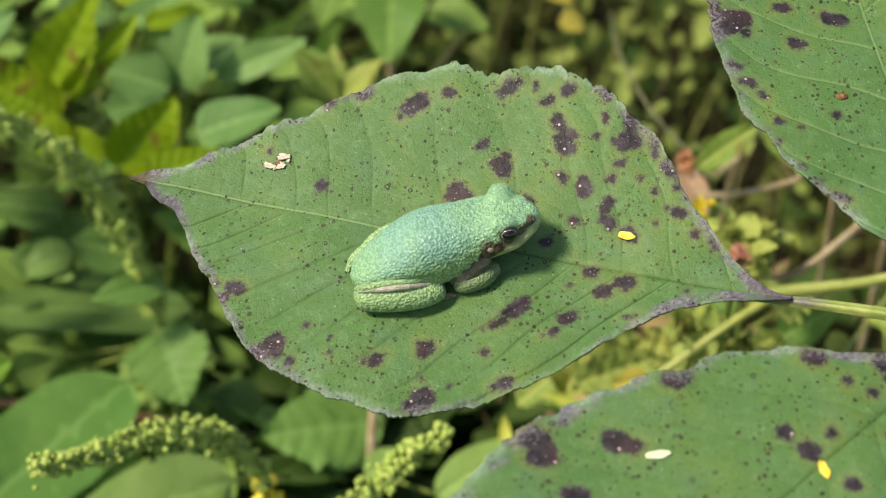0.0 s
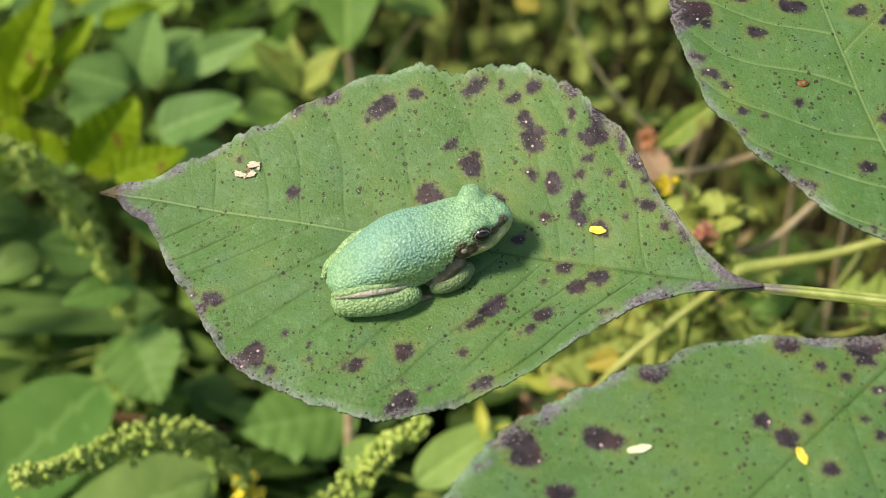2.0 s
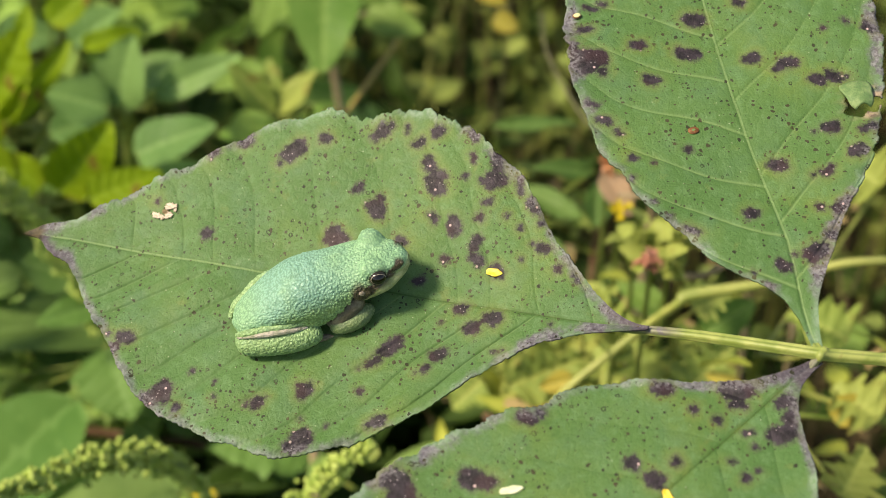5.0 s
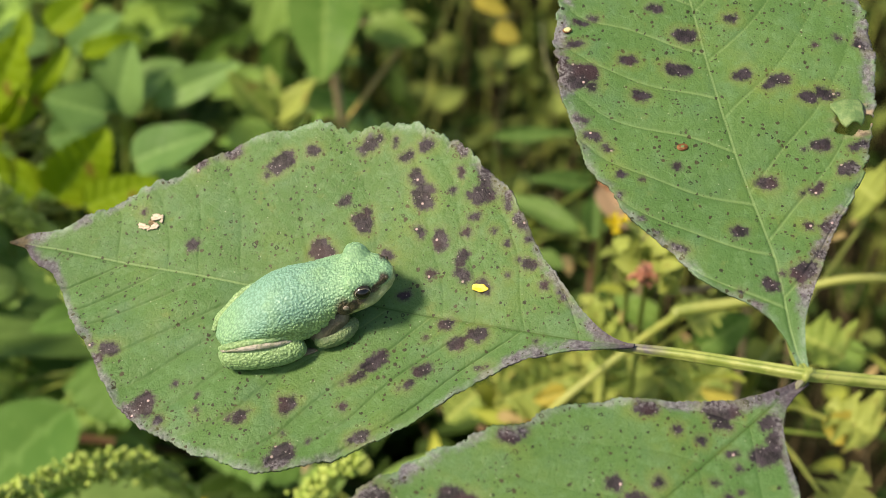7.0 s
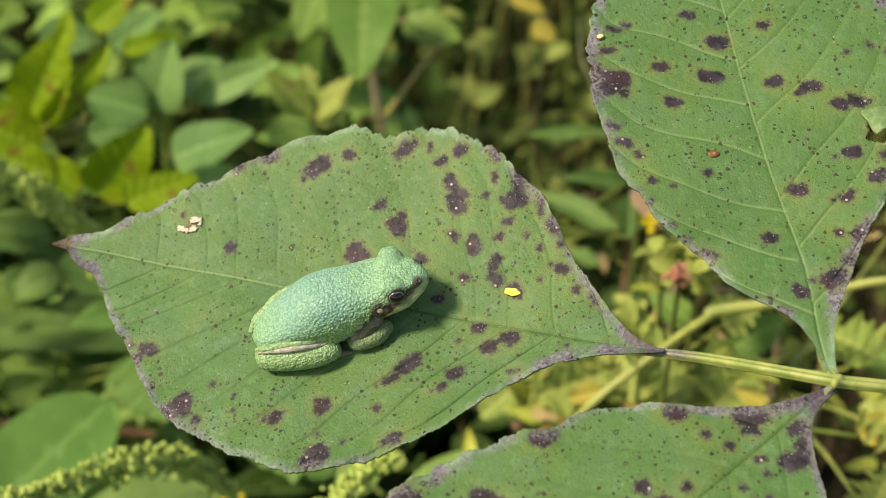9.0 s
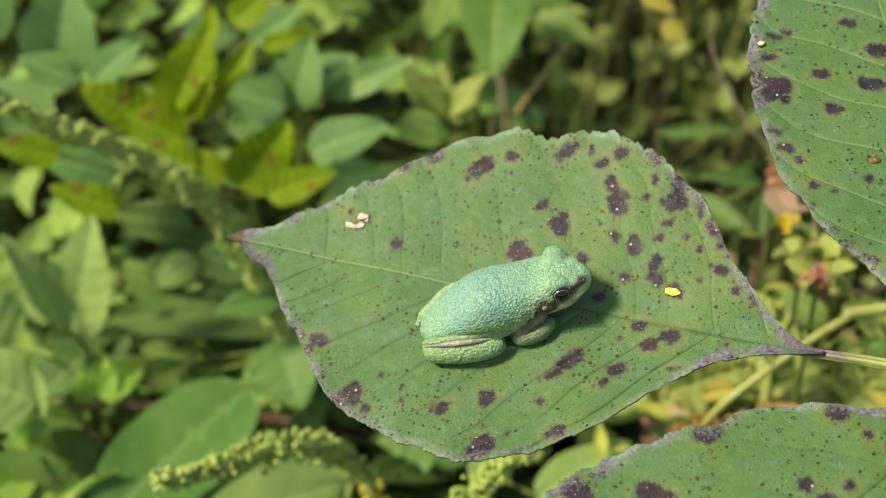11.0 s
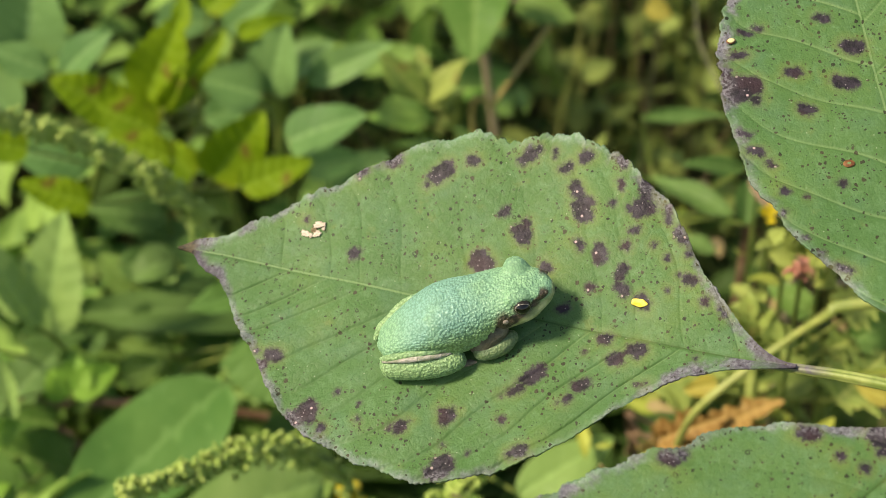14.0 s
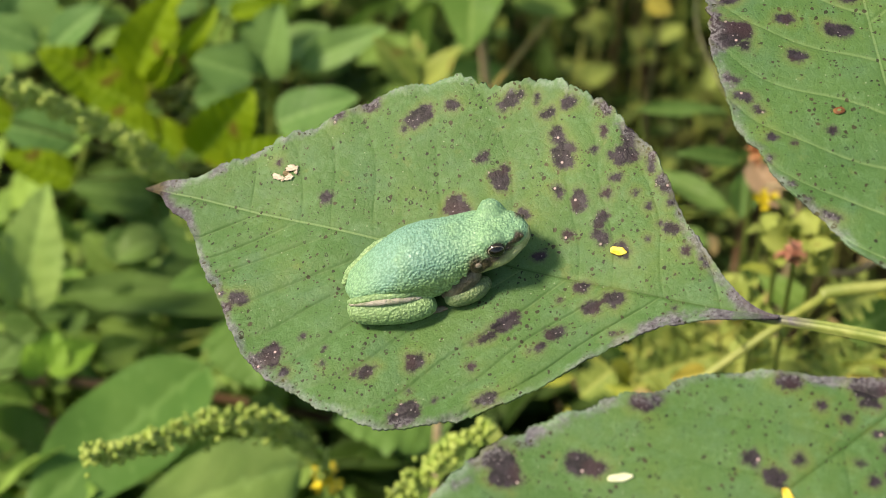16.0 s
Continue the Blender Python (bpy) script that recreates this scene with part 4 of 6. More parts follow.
    def limb(name, pts, radii, flat=1.0, sides=28, n=44, label="", mat=None, on=None, grains=0.0, yellow=0.65):
        v, f = tube(pts, radii, sides, n, flat)
        gap, g = np.zeros(len(v)), np.zeros(len(v))
        if grains:
            centre = np.repeat(v.reshape(n, sides, 3).mean(1), sides, 0)
            way = v - centre
            way /= np.linalg.norm(way, axis=1)[:, None] + 1e-9
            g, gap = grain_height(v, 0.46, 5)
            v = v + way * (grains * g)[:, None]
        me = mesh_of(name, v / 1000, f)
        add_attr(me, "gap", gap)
        add_attr(me, "tip", g ** 3)
        add_attr(me, "flank", np.full(len(v), yellow))
        return link(name, me, mat or SKIN, on or root, label)

    for sg in (-1, 1):
        # folded hind leg: one thick roll with a pale fold on its upper edge, the foot tucked under it
        if sg < 0:
            limb("thigh", [(-0.2, -4.0, 4.7), (1.2, -4.9, 5.3), (4, -5.6, 5.5), (9.0, -6.1, 5.0), (12.6, -5.8, 4.1), (14.4, -5.2, 3.2)], (0.3, 0.55, 0.65, 0.65, 0.5, 0.25), mat=LEG, sides=90, n=150, grains=0.12)
            limb("thigh_seam", [(0.0, -4.8, 4.8), (2.8, -5.8, 5.1), (6, -6.5, 4.9), (9.2, -6.7, 4.25), (12.4, -6.4, 3.2)], (0.25, 0.5, 0.6, 0.55, 0.25), label="pinkish grey fold along the folded leg", mat=SEAM, sides=60, n=110, grains=0.06)
            limb("shank", [(14.4, -5.6, 0.7), (13.9, -5.7, 0.7), (12.5, -5.9, 0.9), (9.6, -6.0, 1.2), (5.8, -5.5, 1.8), (1.6, -4.6, 2.4), (-0.2, -4.0, 2.7), (-1.0, -3.8, 2.8)], (0.3, 1.5, 2.2, 2.5, 2.65, 2.4, 1.7, 0.5), mat=LEG, sides=190, n=200, grains=0.15)
            limb("foot", [(-0.4, -3.8, -0.7), (4, -4.9, -1.1), (10, -5.4, -1.3), (14.4, -6.0, -1.3), (15.9, -6.3, -1.4)], (0.8, 0.9, 0.8, 0.7, 0.2), 0.7, mat=ARM)
        else:
            limb("thigh", [(-1.3, 2.2, 3.0), (0.4, 3.7, 3.9), (2.7, 4.6, 4.8), (4.8, 5.3, 5.9), (7.2, 5.6, 6.8), (10.0, 5.4, 7.3)], (0.4, 0.85, 0.9, 0.85, 0.8, 0.6), mat=LEG, sides=80, n=130, grains=0.12)
            limb("shank", [(12.5, 4.6, 3.0), (7, 5.0, 3.0), (1, 3.6, 3.0)], (1.2, 2.2, 1.3), mat=LEG)
            limb("foot", [(0, 3.0, 1.2), (6, 4.2, 0.9), (12, 4.6, 0.8)], (0.8, 0.8, 0.5), 0.7, mat=ARM)
        low = 2.5 if sg < 0 else -1.0
        limb("upper_arm", [(23.2, 2.8 * sg, 4.6 - low * 0.4), (22.0, 3.6 * sg, 4.4 - low * 0.5), (19.6, 4.2 * sg, 4.1 - low * 0.8), (17.2, 4.5 * sg, 3.2 - low), (15.6, 4.5 * sg, 2.8 - low)], (0.6, 2.0, 2.4, 1.9, 0.5), mat=ARM, sides=70, n=70, grains=0.05)
        arm = limb("forearm", [(15.9, 5.0 * sg, 2.5 - low), (16.6, 5.2 * sg, 2.5 - low), (18.6, 5.6 * sg, 2.6 - low), (21.4, 5.2 * sg, 2.6 - low), (23.4, 4.2 * sg, 2.0 - low * 0.8), (24.0, 3.7 * sg, 1.7 - low * 0.8)], (0.3, 1.3, 1.8, 1.85, 1.3, 0.5), mat=FORELEG, sides=130, n=150, grains=0.11)
        for k, dy in enumerate((-1.4, 0.0, 1.3)):
            limb("toe", [(22.0, 3.4 * sg, 0.7 - low * 0.8), (22.9, 2.9 * sg + 0.6 * dy, 0.5 - low * 0.7), (23.7, 2.5 * sg + dy, 0.4 - low * 0.7)], (0.5, 0.33, 0.5), 0.7, 10, 12, mat=ARM, on=arm)
        # the eye: dark ball with a pale bronze ring, sunk under a heavy granular lid
        ball = bmesh.new()
        bmesh.ops.create_uvsphere(ball, u_segments=48, v_segments=32, radius=0.00152)
        em = bpy.data.meshes.new("eye")
        ball.to_mesh(em)
        ball.free()
        eye = link("eye", smooth(em), EYE, root, "dark glossy eye with a bronze iris ring")
        ex, ey, ez = bend((28.1, (4.42 if sg < 0 else 3.3) * sg, 8.05 if sg < 0 else 7.2)) / 1000
        eye.matrix_local = frame_of((ex, ey, ez), (0.28 + 0.17 * sg, 0.93 * sg - 0.05, 0.34), (0.25, 0, 1)) @ Matrix.Diagonal((1, 1.06, 0.92, 1))
        side = frame_of((ex, ey, ez), (0.2 + 0.17 * sg, 0.95 * sg, 0.2), (0, 0, 1))
        ring = tube([side @ Vector((0.00074, 0.00150 * math.cos(a), 0.00122 * math.sin(a))) for a in np.linspace(-3.7, 0.55, 13)], [0.0001] + [0.0002] * 11 + [0.0001], 8, 40)
        link("eyelid", mesh_of("eyelid", *ring), EYE_RIM, eye).matrix_local = eye.matrix_local.inverted()
        brow = [side @ Vector((0.00058, 0.00166 * math.cos(a), 0.00034 + 0.00122 * math.sin(a))) for a in np.linspace(-0.2, 3.35, 13)]
        v, f = tube(brow, [0.0001] + [0.00024] * 11 + [0.0001], 36, 90)
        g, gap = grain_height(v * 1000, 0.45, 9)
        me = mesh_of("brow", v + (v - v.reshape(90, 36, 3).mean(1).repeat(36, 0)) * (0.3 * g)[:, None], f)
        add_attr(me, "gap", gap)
        add_attr(me, "flank", np.full(len(v), 0.4))
        link("brow", me, SKIN, eye).matrix_local = eye.matrix_local.inverted()
        drum = bmesh.new()
        bmesh.ops.create_uvsphere(drum, u_segments=24, v_segments=14, radius=0.00058)
        dm = bpy.data.meshes.new("eardrum")
        drum.to_mesh(dm)
        drum.free()
        ear = link("eardrum", smooth(dm), DRUM, root, "round pale brown eardrum")
        ear.matrix_local = frame_of(Vector(bend((24.4, 5.85 * sg, 6.2)) / 1000), (-0.1, 1 * sg, 0.05), (0, 0, 1)) @ Matrix.Diagonal((0.4, 1, 1, 1))
        nos = bmesh.new()
        bmesh.ops.create_uvsphere(nos, u_segments=10, v_segments=8, radius=0.00042)
        nm = bpy.data.meshes.new("nostril")
        nos.to_mesh(nm)
        nos.free()
        nose = link("nostril", smooth(nm), EYE_RIM, root)
        nose.matrix_local = Matrix.Translation(Vector(bend((32.6, 2.25 * sg, 8.1)) / 1000))
    return root


def eye_material():
    n = Nodes("frog_eye", 0.14, 0.5)
    x, y, z = n.xyz()
    d = n.math("SQRT", n.math("ADD", n.math("MULTIPLY", y, y), n.math("MULTIPLY", n.math("MULTIPLY", z, z), 1.5)))
    iris = n.mix(n.step(n.noise(2600, 3), 0.4, 0.65), (0.11, 0.10, 0.075), (0.27, 0.25, 0.20))
    colour = n.mix(n.step(d, 0.00120, 0.00123), (0.004, 0.004, 0.004), iris)
    colour = n.mix(n.step(d, 0.00131, 0.00135), colour, (0.018, 0.015, 0.010))
    return n.done(n.mix(n.step(x, 0.0, 0.0003, 1.0, 0.0), colour, (0.02, 0.018, 0.012)))


EYE = eye_material()
DRUM = plain("eardrum_skin", (0.24, 0.19, 0.15), (0.38, 0.31, 0.26), 1500, 0.5)
frog()

# ---- ground and undergrowth ----
def ground():
    xs = np.concatenate([-np.geomspace(2000, 3, 14), np.linspace(-2, 2, 61), np.geomspace(3, 2000, 14)])
    X, Y = np.meshgrid(xs, xs, indexing="ij")
    rng = np.random.default_rng(1)
    Z = 0.02 * np.sin(X * 7) * np.sin(Y * 6 + 1) + rng.normal(0, 0.006, X.shape)
    Z = np.where(np.hypot(X, Y) > 2.5, 0, Z)
    tagged(link("ground", mesh_of("ground", np.stack([X, Y, Z], -1), sheet_faces(*X.shape)), SOIL), "soil with leaf litter, darkened as shade under the plants", "ground", kind="structure")


ground()


def leaf_shape(length, width, kind=0, curl=0.15, fold=0.25, nu=9, nv=5, seed=0, teeth=0, lobed=0.0):
    """Verts, faces and vein distance in millimetres of one plain leaf from its base along x."""
    t = np.linspace(0, 1, nu)
    w = width / 2 * np.sin(np.pi * t ** (0.75, 0.62, 0.9)[kind]) ** (0.8, 0.68, 1.0)[kind] + 0.0004
    s = np.linspace(-1, 1, nv)
    X = np.repeat(t[:, None] * length, nv, 1)
    Y = w[:, None] * s[None]
    if teeth:
        Y = Y * (1 + 0.18 * ((t[:, None] * teeth * 1.4 + 0.3 * np.sin(9 * t[:, None] + seed)) % 1.0 - 0.5) * np.abs(s[None]) ** 8)
    if lobed:
        wild = np.random.default_rng(seed).uniform(0.6, 1.5, 4)
        Y = Y * (1 + lobed * (np.sin(17 * wild[0] * t[:, None] + seed + 2 * np.sign(s[None])) + 0.8 * np.sin(31 * wild[1] * t[:, None] + 2 * seed + 4 * wild[2] * np.sign(s[None])) + 0.5 * np.sin(9 * wild[3] * t[:, None] + np.sign(s[None]))) * np.abs(s[None]) ** 3)
    A = np.abs(Y)
    wave = lobed * 0.16 * length * np.sin(26 * t[:, None] + 3 * s[None] + seed) * np.abs(s[None]) + 0.025 * length * np.sin(6 * t[:, None] + seed) * s[None] + 0.02 * length * np.sin(11 * t[:, None] + 2 * seed) * s[None] ** 2
    Z = fold * A - curl * length * (t[:, None] ** 2) + wave
    gap = length / 6.5
    d = np.abs(((X - 0.6 * A) / gap) % 1.0 - 0.5) * gap * 0.85
    vein = np.minimum(A, (gap * 0.425 - d) + 0.0003)
    Z = Z - 0.0006 * np.exp(-(vein / (0.05 * width + 0.0002)) ** 2)
    return np.stack([X, Y, Z], -1).reshape(-1, 3), sheet_faces(nu, nv), (vein * 1000).ravel() / max(1.0, width * 45)


def undergrowth(name, count, material, seed, box, size, label, steep=35, lean=5, narrow=1.0, fade=0.0):
    """Many leaves as one mass; none in the clear space round the sprig."""
    rng = np.random.default_rng(seed)
    V, F, A, base = [], [], [], 0
    shapes = [leaf_shape(1, q * narrow, k % 3, 0.12 + 0.1 * (k % 2), 0.3, 9, 5, k) for k, q in enumerate((0.45, 0.6, 0.35, 0.7, 0.5))]
    for _ in range(count):
        v, f, a = shapes[rng.integers(len(shapes))]
        L = rng.uniform(*size)
        p = np.array([rng.uniform(*b) for b in box])
        # the mass thins out unevenly towards its border
        inset = min(p[0] - box[0][0], box[0][1] - p[0], p[1] - box[1][0], box[1][1] - p[1])
        if fade and inset + 0.4 * fade * math.sin(9 * p[0] + 4 * p[1]) * math.sin(7 * p[1] - 3 * p[0]) < fade * rng.uniform(0, 1):
            continue
        m = np.array(Euler((radians(rng.normal(0, steep)), radians(rng.normal(lean, steep)), rng.uniform(0, 6.283))).to_matrix())
        V.append(v * L @ m.T + p)
        F.append(f + base)
        A.append(a * L * 20)
        base += len(v)
    me = mesh_of(name, np.concatenate(V), np.concatenate(F))
    add_attr(me, "vein", np.concatenate(A))
    return tagged(link(name, me, material), label, "undergrowth", kind="stuff")


def blades(name, count, material, seed, box, length, width, label, lean=0.5):
    """Grass blades or thin dry stalks as one mass, rooted in the ground."""
    rng = np.random.default_rng(seed)
    V, F, base, n = [], [], 0, 8
    t = np.linspace(0, 1, n)[:, None]
    for _ in range(count):
        p = np.array([rng.uniform(*box[0]), rng.uniform(*box[1]), 0.0])
        a, L, w, k = rng.uniform(0, 6.283), rng.uniform(*length), rng.uniform(*width), rng.uniform(0.15, 1) * lean
        way = np.array([math.cos(a), math.sin(a), 0])
        c = p + L * (t * np.array([0, 0, 1.0]) * (1 - 0.35 * k * t) + way * k * t ** 2)
        off = np.cross(way, (0, 0, 1)) * w * (1 - 0.85 * t ** 2)
        mid = c + way * w * 0.25
        V.append(np.stack([c - off, mid, c + off], 1).reshape(-1, 3))
        F.append(sheet_faces(n, 3) + base)
        base += 3 * n
    return tagged(link(name, mesh_of(name, np.concatenate(V), np.concatenate(F)), material), label, "undergrowth", kind="stuff")


# leaf by leaf: base, tip, width and sideways tilt, in millimetres and degrees
YELLOW_A = [(-135, 222, 382, -119, 229, 414, 21, 0), (-129, 218, 382, -103, 228, 407, 10, 50), (-140, 218, 379, -164, 216, 398, 18, 0), (-128, 210, 379, -149, 210, 390, 18, 0), (-122, 200, 374, -144, 201, 384, 13, 0), (-106, 254, 391, -85, 260, 394, 8, 0), (-123, 243, 400, -122, 250, 411, 7, 0), (-119, 265, 394, -103, 275, 405, 12, 0)]
YELLOW_B = [(-108, 195, 369, -88, 203, 391, 21, 42), (-97, 191, 369, -73, 200, 375, 13, 0), (-115, 198, 368, -128, 203, 380, 14, 0), (-149, 185, 366, -172, 184, 377, 12, 0), (-169, 192, 385, -189, 188, 392, 12, 0)]
BLUE_A = [(-183, 240, 388, -174, 251, 421, 28, 0), (-167, 233, 388, -149, 238, 404, 14, 0), (-171, 233, 389, -192, 232, 400, 13, 0), (-186, 227, 372, -203, 232, 389, 22, 0), (-155, 209, 365, -181, 205, 374, 18, 0), (-204, 249, 396, -222, 253, 417, 27, 0), (-209, 220, 376, -227, 227, 399, 27, 0)]
BLUE_B = [(-95, 248, 368, -88, 250, 397, 22, 0), (-97, 243, 371, -119, 243, 379, 19, 0), (-91, 255, 370, -73, 266, 381, 16, 0), (-82, 252, 371, -49, 250, 389, 12, 0), (-121, 242, 361, -105, 247, 363, 11, 0), (-116, 278, 376, -97, 289, 387, 16, 0), (-140, 267, 388, -118, 272, 386, 16, 0)]
OVATE = [(-85, 218, 368, -57, 220, 381, 18, 0), (-83, 237, 341, -61, 242, 343, 13, 0), (-75, 240, 327, -53, 252, 338, 16, 0)]
TALL = [(-18, 293, 400, -19, 258, 378, 27, 0), (-3, 303, 375, 19, 291, 374, 14, 0), (-39, 326, 377, -49, 314, 358, 15, 0), (-2, 311, 389, 11, 305, 379, 14, 0)]
STAR = [(-37, 247, 365, -52, 248, 386, 11, 0), (-36, 247, 365, -21, 249, 383, 10, 0), (-38, 247, 365, -39, 259, 382, 9, 0), (-36, 247, 364, -25, 250, 367, 7, 0)]
TOOTH_LOW = [(-92, 159, 330, -82, 135, 321, 27, 0), (-17, 136, 312, -55, 126, 316, 27, 0)]
TOOTH = [(-165, 156, 332, -157, 173, 371, 24, 0), (-166, 153, 337, -182, 163, 373, 13, 35), (-180, 135, 345, -199, 140, 377, 26, 0), (-167, 118, 337, -197, 119, 354, 27, 0), (-178, 173, 323, -195, 184, 343, 13, 0), (-102, 171, 312, -89, 151, 305, 19, 0), (-170, 118, 330, -170, 126, 352, 15, 0)]
LARGE = [(-100, 142, 323, -147, 79, 317, 39, 10), (-89, 162, 348, -109, 148, 354, 11, 0)]
PALE_LOW = [(-62, 106, 316, -111, 71, 325, 28, 0), (-20, 137, 294, -55, 151, 295, 18, 0), (-87, 172, 307, -95, 152, 302, 17, 0), (0, 97, 320, 30, 111, 334, 15, 0), (-22, 108, 317, -7, 114, 321, 11, 0)]
BRIGHT_LOW = [(-150, 129, 329, -149, 139, 338, 12, 0), (-150, 129, 330, -136, 139, 334, 11, 0), (-153, 131, 325, -159, 137, 333, 10, 0), (-177, 114, 321, -168, 123, 324, 12, 0), (-178, 95, 319, -165, 103, 320, 14, 0)]
LOWLEFT = [(-154, 120, 300, -185, 120, 314, 21, 0), (-162, 137, 305, -184, 135, 313, 13, 0), (-164, 98, 313, -189, 96, 324, 24, 0), (-154, 149, 313, -164, 152, 320, 10, 0), (-153, 149, 312, -145, 154, 314, 10, 0), (-154, 148, 312, -158, 142, 308, 10, 0), (-146, 198, 315, -159, 203, 326, 13, 0), (-129, 176, 301, -149, 175, 307, 15, 0), (-98, 158, 322, -83, 143, 317, 18, 0), (-142, 156, 310, -129, 162, 312, 12, 0), (-160, 157, 304, -149, 163, 306, 11, 0), (-159, 146, 308, -152, 152, 310, 8, 0)]
MIDLEFT = [(-134, 218, 332, -164, 215, 340, 16, 0), (-112, 214, 316, -150, 216, 330, 17, 0), (-129, 201, 328, -146, 193, 325, 15, 0), (-145, 179, 310, -129, 188, 313, 13, 0), (-182, 169, 316, -159, 176, 312, 13, 0), (-107, 197, 331, -127, 196, 337, 17, 0), (-76, 145, 298, -91, 137, 295, 19, 0), (-61, 157, 294, -77, 162, 301, 17, 0), (-129, 194, 320, -106, 202, 321, 11, 0), (-87, 194, 308, -165, 180, 320, 22, 0), (-150, 198, 327, -128, 200, 321, 14, 0), (-161, 187, 305, -128, 197, 303, 17, 0), (-130, 194, 300, -103, 195, 294, 17, 0), (-179, 142, 312, -165, 158, 322, 19, 0), (-176, 119, 305, -153, 130, 305, 18, 0), (-141, 121, 293, -168, 114, 297, 20, 0), (-163, 173, 307, -154, 180, 310, 11, 0)]
LANCE = [(76, 192, 377, 55, 187, 384, 6, 0), (73, 190, 358, 47, 209, 362, 9, 0), (76, 180, 362, 77, 191, 375, 9, 0), (43, 237, 365, 75, 236, 369, 5, 0), (66, 175, 354, 56, 180, 358, 6, 0)]
DRY = [(76, 173, 392, 84, 163, 381, 9, 0)]
YELLOWED = [(40, 307, 384, 53, 302, 379, 7, 0), (48, 300, 374, 58, 297, 370, 8, 0)]
CURLED_ROWS = [(42, 93, 352, 60, 90, 366, 11, 20), (50, 95, 348, 66, 92, 368, 9, -35), (38, 96, 344, 50, 92, 358, 9, 50), (60, 94, 356, 72, 92, 372, 8, -10)]
YELLOWED_LOW = [(128, 72, 380, 137, 75, 386, 8, 0), (106, 89, 375, 97, 94, 377, 5, 0), (60, 104, 366, 50, 103, 363, 6, 0)]
FRILL_A = [(41, 111, 356, 65, 115, 363, 14, 0), (54, 112, 345, 41, 124, 355, 11, 0), (83, 105, 357, 80, 117, 369, 18, 0), (93, 97, 366, 107, 105, 378, 15, 0), (108, 108, 352, 103, 122, 365, 11, 0), (69, 107, 356, 71, 117, 366, 10, 0), (94, 107, 390, 104, 109, 395, 8, 0), (73, 126, 376, 66, 131, 381, 6, 0), (65, 122, 370, 73, 124, 374, 6, 0), (34, 120, 350, 24, 114, 344, 11, 0), (43, 124, 347, 64, 130, 356, 13, 0), (76, 129, 342, 60, 138, 349, 11, 0), (38, 120, 341, 49, 129, 352, 11, 0), (96, 128, 376, 105, 130, 381, 6, 0), (94, 119, 365, 108, 121, 372, 8, 0), (41, 135, 343, 63, 141, 352, 13, 0), (64, 140, 336, 78, 147, 347, 11, 0)]
FRILL_B = [(136, 93, 390, 121, 103, 395, 15, 0), (140, 69, 383, 129, 79, 387, 16, 0), (126, 49, 374, 134, 58, 384, 13, 0), (158, 149, 402, 149, 157, 407, 16, 0)]
BENT = [(76, 158, 402, 92, 155, 422, 8, 0), (92, 155, 422, 102, 138, 419, 8, 0)]
RIGHTMASS = [(100, 115, 373, 115, 118, 383, 12, 0), (94, 144, 356, 80, 153, 362, 9, 0), (150, 111, 371, 137, 118, 372, 9, 0)]
SPIKE_LOW = [(-98, 31, 401), (-89, 41, 394), (-79, 53, 387), (-68, 63, 380), (-59, 73, 367), (-49, 77, 349)]
SPIKE_HIGH = [(-159, 141, 440), (-148, 146, 430), (-137, 150, 422), (-125, 154, 411), (-114, 155, 401), (-106, 159, 386), (-98, 160, 360), (-94, 167, 330)]
SPIKE_MID = [(0, 56, 391), (-7, 53, 388), (-13, 53, 381), (-20, 52, 372), (-27, 51, 359)]
BROWN_STEM = [(-220, 127, 323), (-200, 134, 317), (-154, 146, 307), (-119, 154, 296), (-86, 159, 284), (-53, 160, 266)]
YELLOW_STEM = [(47, 100, 326), (48, 89, 357), (53, 83, 380), (74, 91, 396), (84, 88, 410), (87, 89, 412), (108, 87, 418), (126, 86, 425), (141, 83, 428), (160, 83, 424)]
TAN_STEM = [(-19, 127, 334), (-20, 119, 326), (-20, 110, 304), (-20, 107, 275)]
DIAG_STEM = [(65, 283, 386), (64, 249, 389), (73, 220, 383), (87, 200, 376), (100, 198, 360)]
TWIG_A = [(79, 162, 390), (91, 160, 392), (107, 159, 398), (126, 174, 393)]
TWIG_B = [(91, 121, 391), (99, 119, 393), (106, 120, 398), (119, 131, 401), (136, 149, 399)]
DIAG_TAN = [(17, 310, 368), (3, 284, 363), (-10, 257, 359), (-19, 249, 349)]


